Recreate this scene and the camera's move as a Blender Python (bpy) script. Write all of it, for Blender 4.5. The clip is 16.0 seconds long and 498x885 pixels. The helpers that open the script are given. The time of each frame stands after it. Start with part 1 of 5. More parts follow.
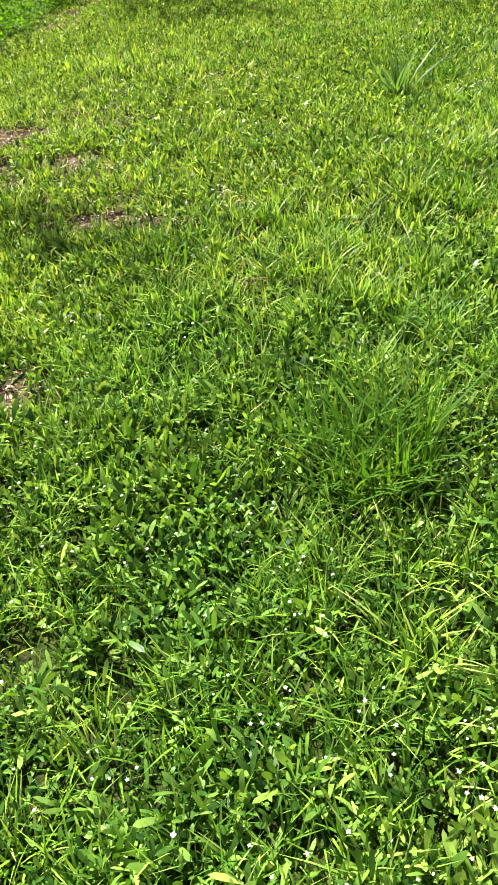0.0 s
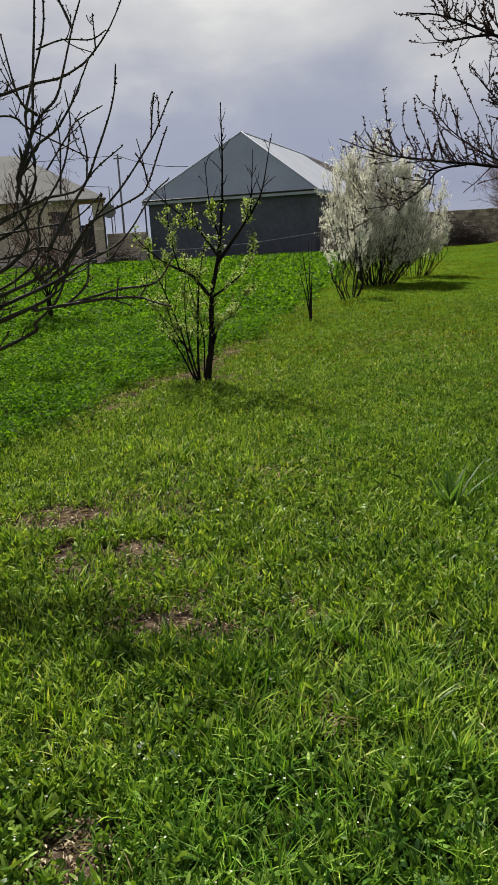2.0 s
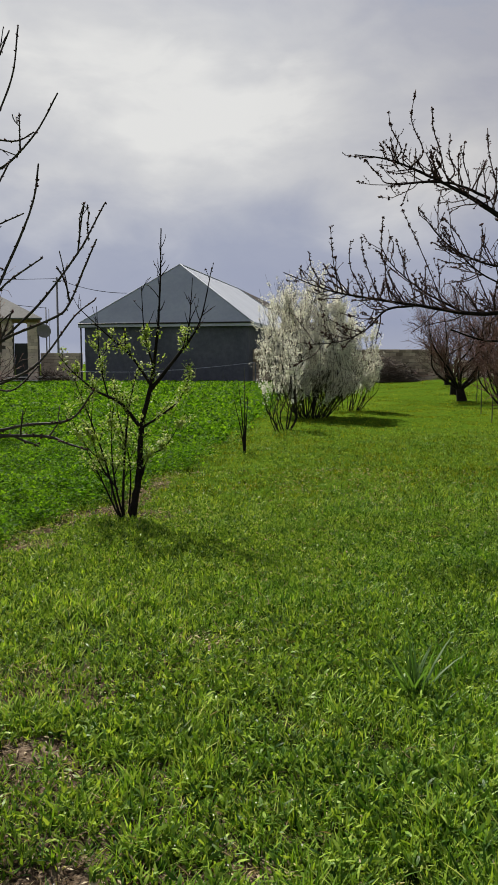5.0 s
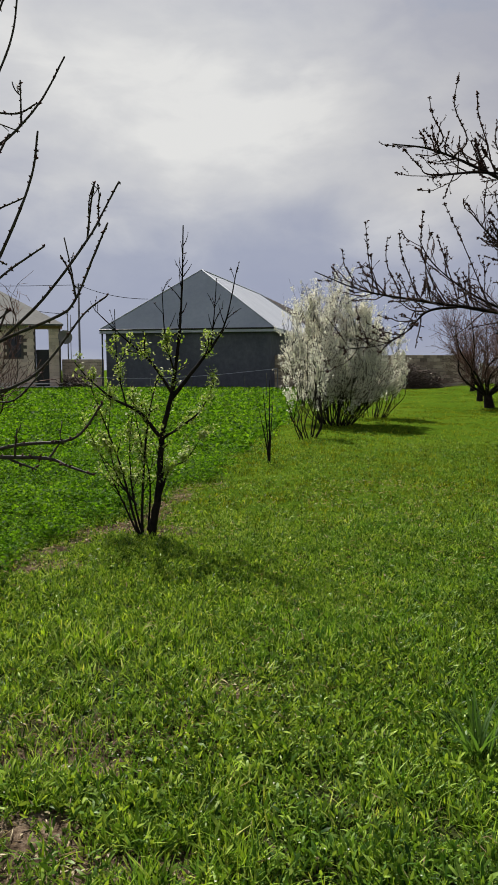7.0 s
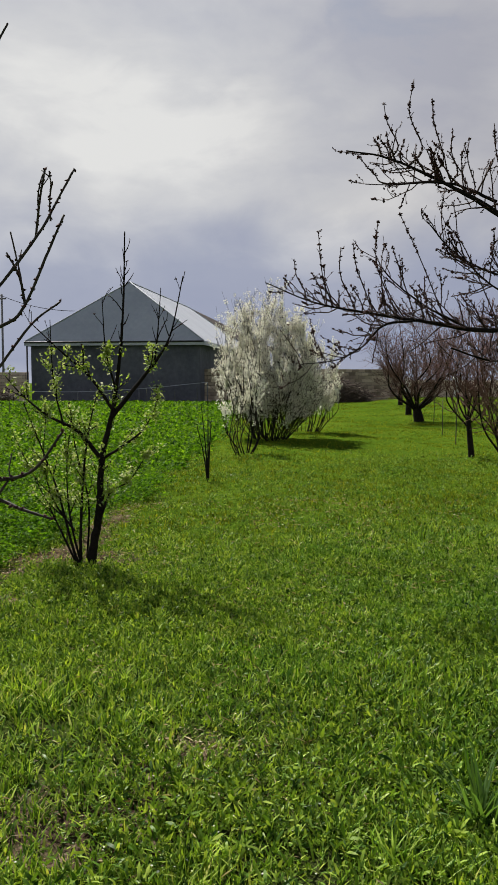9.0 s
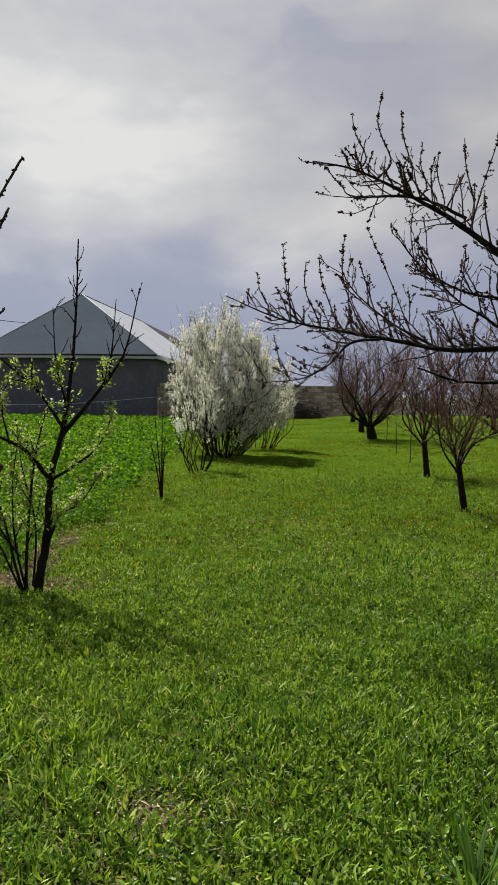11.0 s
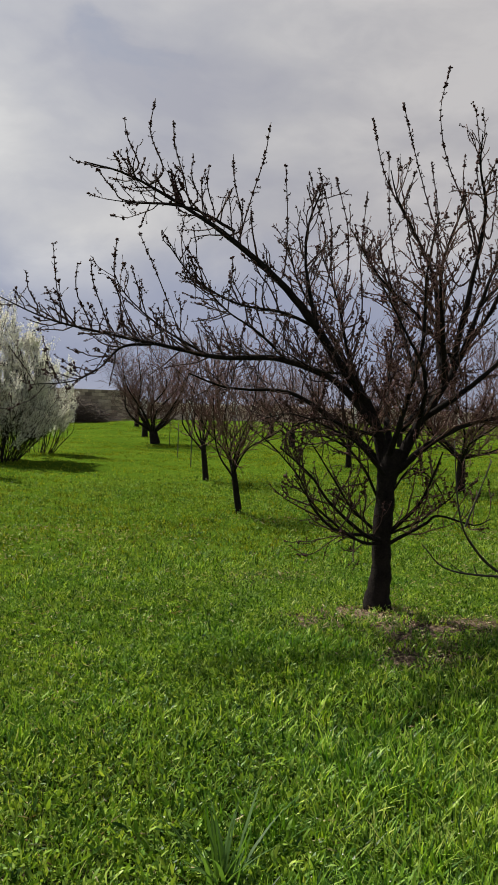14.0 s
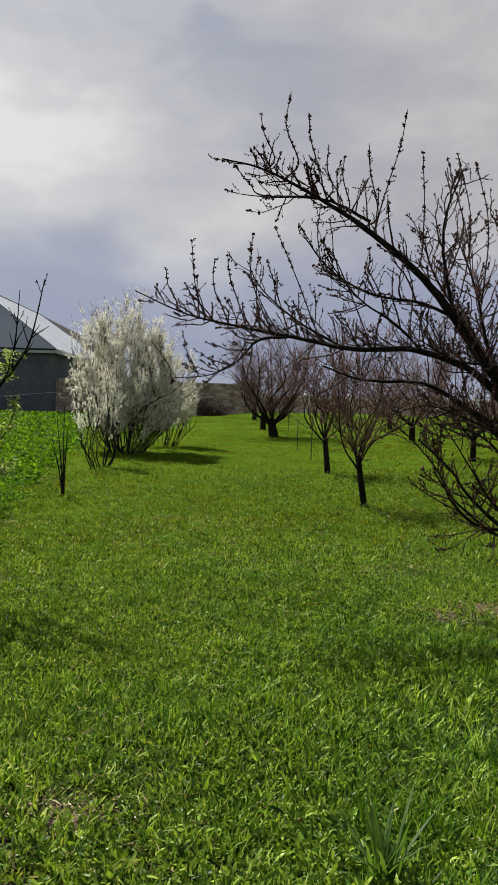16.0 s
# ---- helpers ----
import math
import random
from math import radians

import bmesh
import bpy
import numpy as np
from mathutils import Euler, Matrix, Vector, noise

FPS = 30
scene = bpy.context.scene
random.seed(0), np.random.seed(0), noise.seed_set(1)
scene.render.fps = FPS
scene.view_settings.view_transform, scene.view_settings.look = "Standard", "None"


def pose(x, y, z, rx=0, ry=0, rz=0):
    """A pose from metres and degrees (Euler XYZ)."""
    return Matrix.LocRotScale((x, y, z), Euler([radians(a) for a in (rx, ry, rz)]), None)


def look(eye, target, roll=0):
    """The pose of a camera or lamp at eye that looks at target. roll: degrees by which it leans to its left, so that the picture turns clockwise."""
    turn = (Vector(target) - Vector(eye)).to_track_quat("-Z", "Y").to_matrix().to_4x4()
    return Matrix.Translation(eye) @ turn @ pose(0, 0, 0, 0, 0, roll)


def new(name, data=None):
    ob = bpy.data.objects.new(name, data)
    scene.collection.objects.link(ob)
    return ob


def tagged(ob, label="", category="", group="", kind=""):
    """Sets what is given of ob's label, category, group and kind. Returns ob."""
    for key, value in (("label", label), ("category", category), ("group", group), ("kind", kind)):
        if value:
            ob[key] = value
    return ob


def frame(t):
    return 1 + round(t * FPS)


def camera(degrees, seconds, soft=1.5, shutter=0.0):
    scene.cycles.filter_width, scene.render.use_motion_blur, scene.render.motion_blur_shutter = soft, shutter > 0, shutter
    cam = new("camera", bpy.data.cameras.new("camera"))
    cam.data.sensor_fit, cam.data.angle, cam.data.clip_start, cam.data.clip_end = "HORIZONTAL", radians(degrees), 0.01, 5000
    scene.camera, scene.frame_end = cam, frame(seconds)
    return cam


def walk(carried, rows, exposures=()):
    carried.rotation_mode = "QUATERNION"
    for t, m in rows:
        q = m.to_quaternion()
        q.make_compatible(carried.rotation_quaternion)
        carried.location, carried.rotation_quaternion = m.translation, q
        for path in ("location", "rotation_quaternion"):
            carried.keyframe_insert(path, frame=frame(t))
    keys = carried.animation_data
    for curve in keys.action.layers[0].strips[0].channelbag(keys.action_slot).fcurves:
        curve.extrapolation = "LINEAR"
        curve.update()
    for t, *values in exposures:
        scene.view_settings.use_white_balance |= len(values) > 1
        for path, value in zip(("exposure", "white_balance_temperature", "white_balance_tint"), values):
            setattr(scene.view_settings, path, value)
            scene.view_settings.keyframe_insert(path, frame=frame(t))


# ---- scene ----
cam = camera(35.1, 16.0, soft=0.9)
PATH = [
    (0, (-0.147, 0.548, 1.182), (-0.323, 2.106, -0.059), -8.3),
    (0.5, (-0.144, 0.553, 1.268), (-0.284, 2.273, 0.258), -6.4),
    (1, (-0.178, 0.573, 1.315), (-0.326, 2.395, 0.506), -4.7),
    (1.5, (-0.266, 0.639, 1.362), (-0.417, 2.526, 0.716), -4.0),
    (2, (-0.402, 0.774, 1.401), (-0.528, 2.706, 0.898), -3.2),
    (2.5, (-0.45, 0.833, 1.423), (-0.529, 2.794, 1.036), -1.6),
    (3, (-0.423, 0.962, 1.432), (-0.448, 2.941, 1.141), -0.1),
    (3.5, (-0.337, 1.117, 1.481), (-0.309, 3.105, 1.263), 0.6),
    (3.7, (-0.318, 1.144, 1.478), (-0.276, 3.134, 1.279), 0.6),
    (5.8, (-0.516, 1.692, 1.413), (-0.451, 3.681, 1.214), -0.1),
    (6, (-0.492, 1.758, 1.42), (-0.451, 3.748, 1.222), -0.2),
    (6.5, (-0.454, 1.829, 1.431), (-0.448, 3.82, 1.233), -0.2),
    (7, (-0.494, 1.908, 1.432), (-0.483, 3.9, 1.248), -0.1),
    (7.5, (-0.569, 2.011, 1.441), (-0.518, 4.003, 1.275), -0.4),
    (8, (-0.643, 2.083, 1.441), (-0.516, 4.072, 1.28), -0.2),
    (8.2, (-0.65, 2.112, 1.44), (-0.495, 4.099, 1.273), -0.2),
    (10.3, (-0.627, 2.537, 1.471), (-0.385, 4.519, 1.355), 0.4),
    (10.5, (-0.644, 2.555, 1.47), (-0.378, 4.534, 1.352), 0.5),
    (11, (-0.668, 2.584, 1.475), (-0.351, 4.556, 1.363), 0.8),
    (11.5, (-0.662, 2.577, 1.489), (-0.285, 4.539, 1.401), 0.9),
    (12, (-0.636, 2.532, 1.495), (-0.157, 4.473, 1.429), 1.1),
    (12.5, (-0.619, 2.51, 1.49), (-0.029, 4.42, 1.432), 1.3),
    (13, (-0.601, 2.514, 1.484), (0.086, 4.391, 1.419), 1.6),
    (13.5, (-0.585, 2.531, 1.475), (0.199, 4.37, 1.396), 1.8),
    (14, (-0.578, 2.54, 1.474), (0.255, 4.356, 1.386), 1.8),
    (14.5, (-0.586, 2.546, 1.474), (0.22, 4.374, 1.379), 1.5),
    (15, (-0.616, 2.562, 1.472), (0.123, 4.417, 1.369), 1.7),
    (15.5, (-0.652, 2.572, 1.466), (0.01, 4.456, 1.356), 1.7),
    (16, (-0.719, 2.574, 1.465), (-0.157, 4.491, 1.351), 1.5),
]
EXPOSURES = [(0.0, 2.2), (0.3, 2.18), (0.7, 1.82), (1.2, 1.38), (1.5, 0.98), (2.0, 0.86), (2.5, 0.85), (16.0, 0.85)]
walk(cam, [(t, look(eye, target, roll)) for t, eye, target, roll in PATH], EXPOSURES)

# ---- sky and sun ----
SUN_AZ, SUN_EL = radians(22), radians(50)  # from straight ahead towards the left; above the horizon
SUN_DIR = Vector((-math.sin(SUN_AZ) * math.cos(SUN_EL), math.cos(SUN_AZ) * math.cos(SUN_EL), math.sin(SUN_EL)))
sun = new("sun", bpy.data.lights.new("sun", "SUN"))
sun.data.energy, sun.data.angle, sun.data.color = 4.7, radians(0.6), (1.0, 0.95, 0.86)
sun.matrix_world = look(SUN_DIR * 100, (0, 0, 0))


def node(tree, kind, **inputs):
    n = tree.nodes.new(kind)
    for key, value in inputs.items():
        key = key.replace("_", " ")
        n.inputs[int(key[1:]) if key[0] == "i" and key[1:].isdigit() else key].default_value = value
    return n


def ramp(tree, source, stops):
    n = tree.nodes.new("ShaderNodeValToRGB")
    els = n.color_ramp.elements
    while len(els) < len(stops):
        els.new(0.5)
    for e, (at, col) in zip(els, stops):
        e.position, e.color = at, (*col, 1) if len(col) == 3 else col
    tree.links.new(source, n.inputs[0])
    return n


def math_node(tree, op, a, b=None, clamp=False):
    n = tree.nodes.new("ShaderNodeMath")
    n.operation, n.use_clamp = op, clamp
    for k, v in enumerate((a, b)):
        if v is None:
            continue
        if isinstance(v, (int, float)):
            n.inputs[k].default_value = v
        else:
            tree.links.new(v, n.inputs[k])
    return n.outputs[0]


def mix(tree, fac, a, b, mode="MIX"):
    n = tree.nodes.new("ShaderNodeMix")
    n.data_type, n.blend_type = "RGBA", mode
    for k, v in ((0, fac), (6, a), (7, b)):
        if isinstance(v, (int, float)):
            n.inputs[k].default_value = v
        elif isinstance(v, tuple):
            n.inputs[k].default_value = (*v, 1)
        else:
            tree.links.new(v, n.inputs[k])
    return n.outputs[2]


def make_world():
    world = bpy.data.worlds.new("spring_sky")
    scene.world = world
    world.use_nodes = True
    t = world.node_tree
    t.nodes.clear()
    L = t.links.new
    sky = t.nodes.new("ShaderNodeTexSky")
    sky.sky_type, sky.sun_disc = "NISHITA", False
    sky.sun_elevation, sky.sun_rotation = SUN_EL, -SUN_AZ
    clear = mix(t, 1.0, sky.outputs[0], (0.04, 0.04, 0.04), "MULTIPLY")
    co = t.nodes.new("ShaderNodeTexCoord")
    sep = t.nodes.new("ShaderNodeSeparateXYZ")
    L(co.outputs["Generated"], sep.inputs[0])
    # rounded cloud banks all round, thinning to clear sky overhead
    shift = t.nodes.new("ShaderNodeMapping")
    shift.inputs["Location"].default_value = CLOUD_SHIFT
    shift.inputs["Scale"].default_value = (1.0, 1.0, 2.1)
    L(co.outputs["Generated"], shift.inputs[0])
    big = node(t, "ShaderNodeTexNoise", Scale=2.9, Detail=6.0, Roughness=0.5, Distortion=0.25)
    L(shift.outputs[0], big.inputs["Vector"])
    fine = node(t, "ShaderNodeTexNoise", Scale=9.0, Detail=6.0, Roughness=0.55, Distortion=0.4)
    L(shift.outputs[0], fine.inputs["Vector"])
    dens = math_node(t, "ADD", math_node(t, "MULTIPLY", big.outputs[0], 0.78), math_node(t, "MULTIPLY", fine.outputs[0], 0.22))
    lit = ramp(t, dens, [(0.36, (0.262, 0.270, 0.306)), (0.45, (0.305, 0.311, 0.333)), (0.53, (0.35, 0.353, 0.362)), (0.61, (0.42, 0.42, 0.415))])
    # towards the right the deck thickens and greys
    az = math_node(t, "ADD", math_node(t, "MULTIPLY", sep.outputs[0], 1.9), -0.05, True)
    deck = mix(t, az, lit.outputs[0], mix(t, 1.0, lit.outputs[0], (0.72, 0.70, 0.715), "MULTIPLY"))
    # slate-blue rain haze low over the horizon
    low = math_node(t, "ADD", sep.outputs[2], math_node(t, "MULTIPLY", math_node(t, "SUBTRACT", dens, 0.5), 0.16))
    haze = ramp(t, low, [(0.0, (0.62, 0.62, 0.62)), (0.05, (0.9, 0.9, 0.9)), (0.145, (0.78, 0.78, 0.78)), (0.215, (0.0, 0.0, 0.0))])
    deck2 = mix(t, haze.outputs[0], deck, (0.160, 0.180, 0.252))
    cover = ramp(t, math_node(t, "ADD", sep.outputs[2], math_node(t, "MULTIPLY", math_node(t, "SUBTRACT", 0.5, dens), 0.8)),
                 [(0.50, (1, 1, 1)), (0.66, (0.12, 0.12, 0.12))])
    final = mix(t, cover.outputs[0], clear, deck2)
    bg = t.nodes.new("ShaderNodeBackground")
    bg.inputs[1].default_value = 1.0
    L(final, bg.inputs[0])
    L(bg.outputs[0], t.nodes.new("ShaderNodeOutputWorld").inputs[0])


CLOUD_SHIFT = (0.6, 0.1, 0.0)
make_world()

# ---- materials ----


def material(name):
    m = bpy.data.materials.new(name)
    m.use_nodes = True
    t = m.node_tree
    t.nodes.clear()
    out = t.nodes.new("ShaderNodeOutputMaterial")
    return m, t, out


def noise_at(t, scale, detail=4.0, rough=0.55, coord="Object"):
    co = t.nodes.new("ShaderNodeTexCoord")
    n = node(t, "ShaderNodeTexNoise", Scale=scale, Detail=detail, Roughness=rough)
    t.links.new(co.outputs[coord], n.inputs["Vector"])
    return n.outputs[0]


def bump(t, height, strength, distance):
    b = node(t, "ShaderNodeBump", Strength=strength, Distance=distance)
    t.links.new(height, b.inputs["Height"])
    return b.outputs[0]


def solid(name, dark, light, scale, rough=0.85, fine=8.0, relief=0.3, depth=0.01, metal=0.0, lo=0.35, hi=0.68, spec=0.3):
    """Two colours mixed by a broad and a fine noise, with relief from the fine one."""
    m, t, out = material(name)
    broad, grain = noise_at(t, scale), noise_at(t, scale * fine, 6.0, 0.62)
    both = math_node(t, "ADD", math_node(t, "MULTIPLY", broad, 0.55), math_node(t, "MULTIPLY", grain, 0.45))
    col = ramp(t, both, [(lo, dark), (hi, light)])
    p = node(t, "ShaderNodeBsdfPrincipled", Roughness=rough, Metallic=metal, Specular_IOR_Level=spec)
    t.links.new(col.outputs[0], p.inputs["Base Color"])
    t.links.new(bump(t, grain, relief, depth), p.inputs["Normal"])
    t.links.new(p.outputs[0], out.inputs[0])
    return m


def leafy(name, cols, patch, patch_cols, rough=0.5, translucent=0.45, patch_fac=0.55, spec=0.25, through_tint=(1.45, 1.4, 0.55), clumps=0.0, drier=0.0):
    """Leaf or blade: a colour for each leaf, tinted in patches over the ground, with light shining through."""
    m, t, out = material(name)
    geo = t.nodes.new("ShaderNodeNewGeometry")
    n = len(cols) - 1
    each = ramp(t, geo.outputs["Random Per Island"], [(k / n, c) for k, c in enumerate(cols)])
    n2 = node(t, "ShaderNodeTexNoise", Scale=patch, Detail=3.0, Roughness=0.6)
    t.links.new(geo.outputs["Position"], n2.inputs["Vector"])
    where = n2.outputs[0]
    if drier:  # paler and yellower towards the poor ground by the field, lush on the other side
        sep = t.nodes.new("ShaderNodeSeparateXYZ")
        t.links.new(geo.outputs["Position"], sep.inputs[0])
        lean = math_node(t, "MULTIPLY", math_node(t, "SUBTRACT", 0.35, sep.outputs[0]), drier)
        lean = math_node(t, "MINIMUM", math_node(t, "MAXIMUM", lean, -0.01), 0.17)
        onward = math_node(t, "MULTIPLY", math_node(t, "SUBTRACT", sep.outputs[1], 2.0), 0.6, True)
        where = math_node(t, "ADD", math_node(t, "SUBTRACT", where, 0.05), math_node(t, "MULTIPLY", onward, math_node(t, "ADD", lean, 0.11)))
    tint = ramp(t, where, [(0.36, patch_cols[0]), (0.64, patch_cols[1])])
    col = mix(t, patch_fac, each.outputs[0], mix(t, 1.0, each.outputs[0], tint.outputs[0], "MULTIPLY"))
    n3 = node(t, "ShaderNodeTexNoise", Scale=max(patch * 9.0, 9.0), Detail=3.0, Roughness=0.6)
    t.links.new(geo.outputs["Position"], n3.inputs["Vector"])
    clump = ramp(t, n3.outputs[0], [(0.36, (0.50, 0.56, 0.52)), (0.64, (1.45, 1.36, 1.15))])
    col = mix(t, clumps, col, mix(t, 1.0, col, clump.outputs[0], "MULTIPLY"))
    p = node(t, "ShaderNodeBsdfPrincipled", Roughness=rough, Specular_IOR_Level=spec)
    t.links.new(col, p.inputs["Base Color"])
    tr = t.nodes.new("ShaderNodeBsdfTranslucent")
    t.links.new(mix(t, 1.0, col, through_tint, "MULTIPLY"), tr.inputs[0])
    s = t.nodes.new("ShaderNodeMixShader")
    s.inputs[0].default_value = translucent
    t.links.new(p.outputs[0], s.inputs[1])
    t.links.new(tr.outputs[0], s.inputs[2])
    t.links.new(s.outputs[0], out.inputs[0])
    return m


def ground_material():
    """Dry brown soil near; the far field carries its grass cover in the colour alone."""
    m, t, out = material("orchard_ground")
    geo = t.nodes.new("ShaderNodeNewGeometry")
    sep = t.nodes.new("ShaderNodeSeparateXYZ")
    t.links.new(geo.outputs["Position"], sep.inputs[0])

    def nz(scale, detail=5.0):
        n = node(t, "ShaderNodeTexNoise", Scale=scale, Detail=detail, Roughness=0.6)
        t.links.new(geo.outputs["Position"], n.inputs["Vector"])
        return n.outputs[0]
    clod, broad = nz(38.0, 8.0), nz(3.0)
    soil = ramp(t, math_node(t, "ADD", math_node(t, "MULTIPLY", clod, 0.6), math_node(t, "MULTIPLY", broad, 0.4)),
                [(0.40, (0.028, 0.020, 0.014)), (0.5, (0.070, 0.050, 0.035)), (0.62, (0.19, 0.145, 0.105))])
    turf = ramp(t, math_node(t, "ADD", math_node(t, "MULTIPLY", nz(9.0, 8.0), 0.6), math_node(t, "MULTIPLY", nz(0.5), 0.4)),
                [(0.36, (0.026, 0.056, 0.004)), (0.5, (0.055, 0.105, 0.007)), (0.64, (0.095, 0.135, 0.013))])
    far = math_node(t, "MULTIPLY", math_node(t, "ABSOLUTE", math_node(t, "SUBTRACT", sep.outputs[1], 3.0)), 0.2)
    wide = math_node(t, "MULTIPLY", math_node(t, "ABSOLUTE", math_node(t, "SUBTRACT", sep.outputs[0], 0.3)), 0.19)
    away = math_node(t, "ADD", math_node(t, "MAXIMUM", far, wide), math_node(t, "MULTIPLY", broad, 0.6))
    cover = ramp(t, math_node(t, "MULTIPLY", away, 0.4), [(0.30, (0, 0, 0)), (0.40, (0.7, 0.7, 0.7)), (0.88, (1, 1, 1))])
    # undergrowth where soil does not lie open, with the shade between plants painted in
    undergrowth_shade = ramp(t, math_node(t, "ADD", math_node(t, "MULTIPLY", nz(60.0, 4.0), 0.6), math_node(t, "MULTIPLY", nz(8.0), 0.4)),
                [(0.38, (0.010, 0.016, 0.004)), (0.5, (0.024, 0.040, 0.007)), (0.64, (0.060, 0.085, 0.016))])
    open_soil = t.nodes.new("ShaderNodeAttribute")
    open_soil.attribute_name = "open_soil"
    bare = ramp(t, math_node(t, "ADD", open_soil.outputs["Fac"], math_node(t, "MULTIPLY", math_node(t, "SUBTRACT", nz(14.0), 0.5), 1.3)), [(0.22, (0.12, 0.12, 0.12)), (0.5, (1, 1, 1))])
    floor_col = mix(t, bare.outputs[0], undergrowth_shade.outputs[0], soil.outputs[0])
    col = mix(t, cover.outputs[0], floor_col, mix(t, bare.outputs[0], turf.outputs[0], floor_col))
    p = node(t, "ShaderNodeBsdfPrincipled", Roughness=1.0, Specular_IOR_Level=0.0)
    t.links.new(col, p.inputs["Base Color"])
    t.links.new(bump(t, clod, 0.7, 0.03), p.inputs["Normal"])
    t.links.new(p.outputs[0], out.inputs[0])
    return m


def blocks_material(name, dark, light):
    """Sawn limestone: each block its own shade, pitted."""
    m, t, out = material(name)
    info, geo = t.nodes.new("ShaderNodeObjectInfo"), t.nodes.new("ShaderNodeNewGeometry")
    r = math_node(t, "FRACT", math_node(t, "ADD", info.outputs["Random"], geo.outputs["Random Per Island"]))
    pit = noise_at(t, 40.0, 6.0)
    n2 = node(t, "ShaderNodeTexNoise", Scale=1.1, Detail=5.0)
    t.links.new(geo.outputs["Position"], n2.inputs["Vector"])
    both = math_node(t, "ADD", math_node(t, "MULTIPLY", r, 0.35), math_node(t, "ADD", math_node(t, "MULTIPLY", n2.outputs[0], 0.45), math_node(t, "MULTIPLY", pit, 0.25)))
    col = ramp(t, both, [(0.3, dark), (0.75, light)])
    p = node(t, "ShaderNodeBsdfPrincipled", Roughness=0.9)
    t.links.new(col.outputs[0], p.inputs["Base Color"])
    t.links.new(bump(t, pit, 0.5, 0.01), p.inputs["Normal"])
    t.links.new(p.outputs[0], out.inputs[0])
    return m


M_GROUND = ground_material()
M_GRASS = leafy("grass_blades", [(0.008, 0.026, 0.005), (0.030, 0.080, 0.011), (0.080, 0.172, 0.021), (0.138, 0.246, 0.030), (0.186, 0.312, 0.040), (0.228, 0.345, 0.06), (0.31, 0.36, 0.13)],
                0.9, ((0.72, 0.96, 0.80), (1.42, 1.28, 1.0)), rough=0.40, spec=0.09, translucent=0.30, clumps=0.8, patch_fac=0.75, drier=0.12)
M_FARGRASS = leafy("far_grass", [(0.014, 0.030, 0.003), (0.062, 0.092, 0.006), (0.125, 0.160, 0.012), (0.225, 0.250, 0.035)],
                   0.45, ((0.76, 0.92, 0.8), (1.25, 1.05, 0.9)), rough=0.6, spec=0.02, translucent=0.38, clumps=0.9)
M_WEED = leafy("weed_leaves", [(0.014, 0.044, 0.009), (0.062, 0.138, 0.023), (0.132, 0.232, 0.040), (0.22, 0.325, 0.08)],
               1.4, ((0.78, 0.96, 0.82), (1.45, 1.26, 1.0)), rough=0.40, translucent=0.28, spec=0.10, clumps=0.8, patch_fac=0.75, drier=0.12)
M_ALFALFA = leafy("alfalfa_leaves", [(0.014, 0.050, 0.004), (0.062, 0.150, 0.010), (0.125, 0.250, 0.018)],
                  1.3, ((0.62, 0.76, 0.62), (1.3, 1.15, 1.0)), rough=0.6, spec=0.05, clumps=0.6)
M_PEARLEAF = leafy("young_pear_leaves", [(0.14, 0.22, 0.025), (0.20, 0.28, 0.04), (0.27, 0.33, 0.09), (0.42, 0.43, 0.28)],
                   2.0, ((0.9, 0.95, 0.9), (1.1, 1.05, 1.0)), translucent=0.5, through_tint=(1.1, 1.15, 0.7))
M_BLOSSOM = leafy("plum_blossom", [(0.70, 0.67, 0.57), (0.80, 0.77, 0.69), (0.88, 0.86, 0.80)], 2.0, ((0.85, 0.88, 0.8), (1.0, 1.0, 1.0)),
                  rough=0.8, translucent=0.38, spec=0.05, through_tint=(1.0, 1.0, 0.95))
M_DRY = leafy("dry_litter", [(0.13, 0.09, 0.05), (0.30, 0.23, 0.13), (0.5, 0.43, 0.29)], 2.0, ((0.8, 0.8, 0.8), (1.1, 1.1, 1.1)), translucent=0.15, rough=0.8)
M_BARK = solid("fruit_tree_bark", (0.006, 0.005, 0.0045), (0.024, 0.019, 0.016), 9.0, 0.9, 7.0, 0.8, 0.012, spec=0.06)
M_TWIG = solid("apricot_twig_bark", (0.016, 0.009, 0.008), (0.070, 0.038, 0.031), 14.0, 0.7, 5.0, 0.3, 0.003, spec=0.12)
M_GREYTWIG = solid("grey_young_bark", (0.016, 0.013, 0.012), (0.06, 0.05, 0.04), 10.0, 0.65, 6.0, 0.3, 0.003, spec=0.15)
M_REDTWIG = solid("red_brown_twigs", (0.045, 0.024, 0.019), (0.165, 0.090, 0.070), 6.0, 0.75, 5.0, 0.3, 0.003, spec=0.1)
M_BUD = solid("apricot_buds", (0.018, 0.010, 0.009), (0.075, 0.032, 0.028), 20.0, 0.8, spec=0.1)
M_STUCCO = solid("charcoal_render", (0.052, 0.054, 0.070), (0.115, 0.118, 0.145), 0.35, 0.9, 12.0, 0.3, 0.01)
M_ROOF = solid("galvanised_roof_sheet", (0.30, 0.32, 0.37), (0.37, 0.39, 0.44), 0.5, 0.7, 9.0, 0.05, 0.004, spec=0.1)
M_FASCIA = solid("pale_fascia", (0.32, 0.33, 0.40), (0.42, 0.43, 0.50), 0.8, 0.5, 9.0, 0.05, 0.004)
M_OLDROOF = solid("weathered_asbestos_roof", (0.085, 0.085, 0.083), (0.15, 0.15, 0.145), 0.8, 0.9, 9.0, 0.4, 0.01)
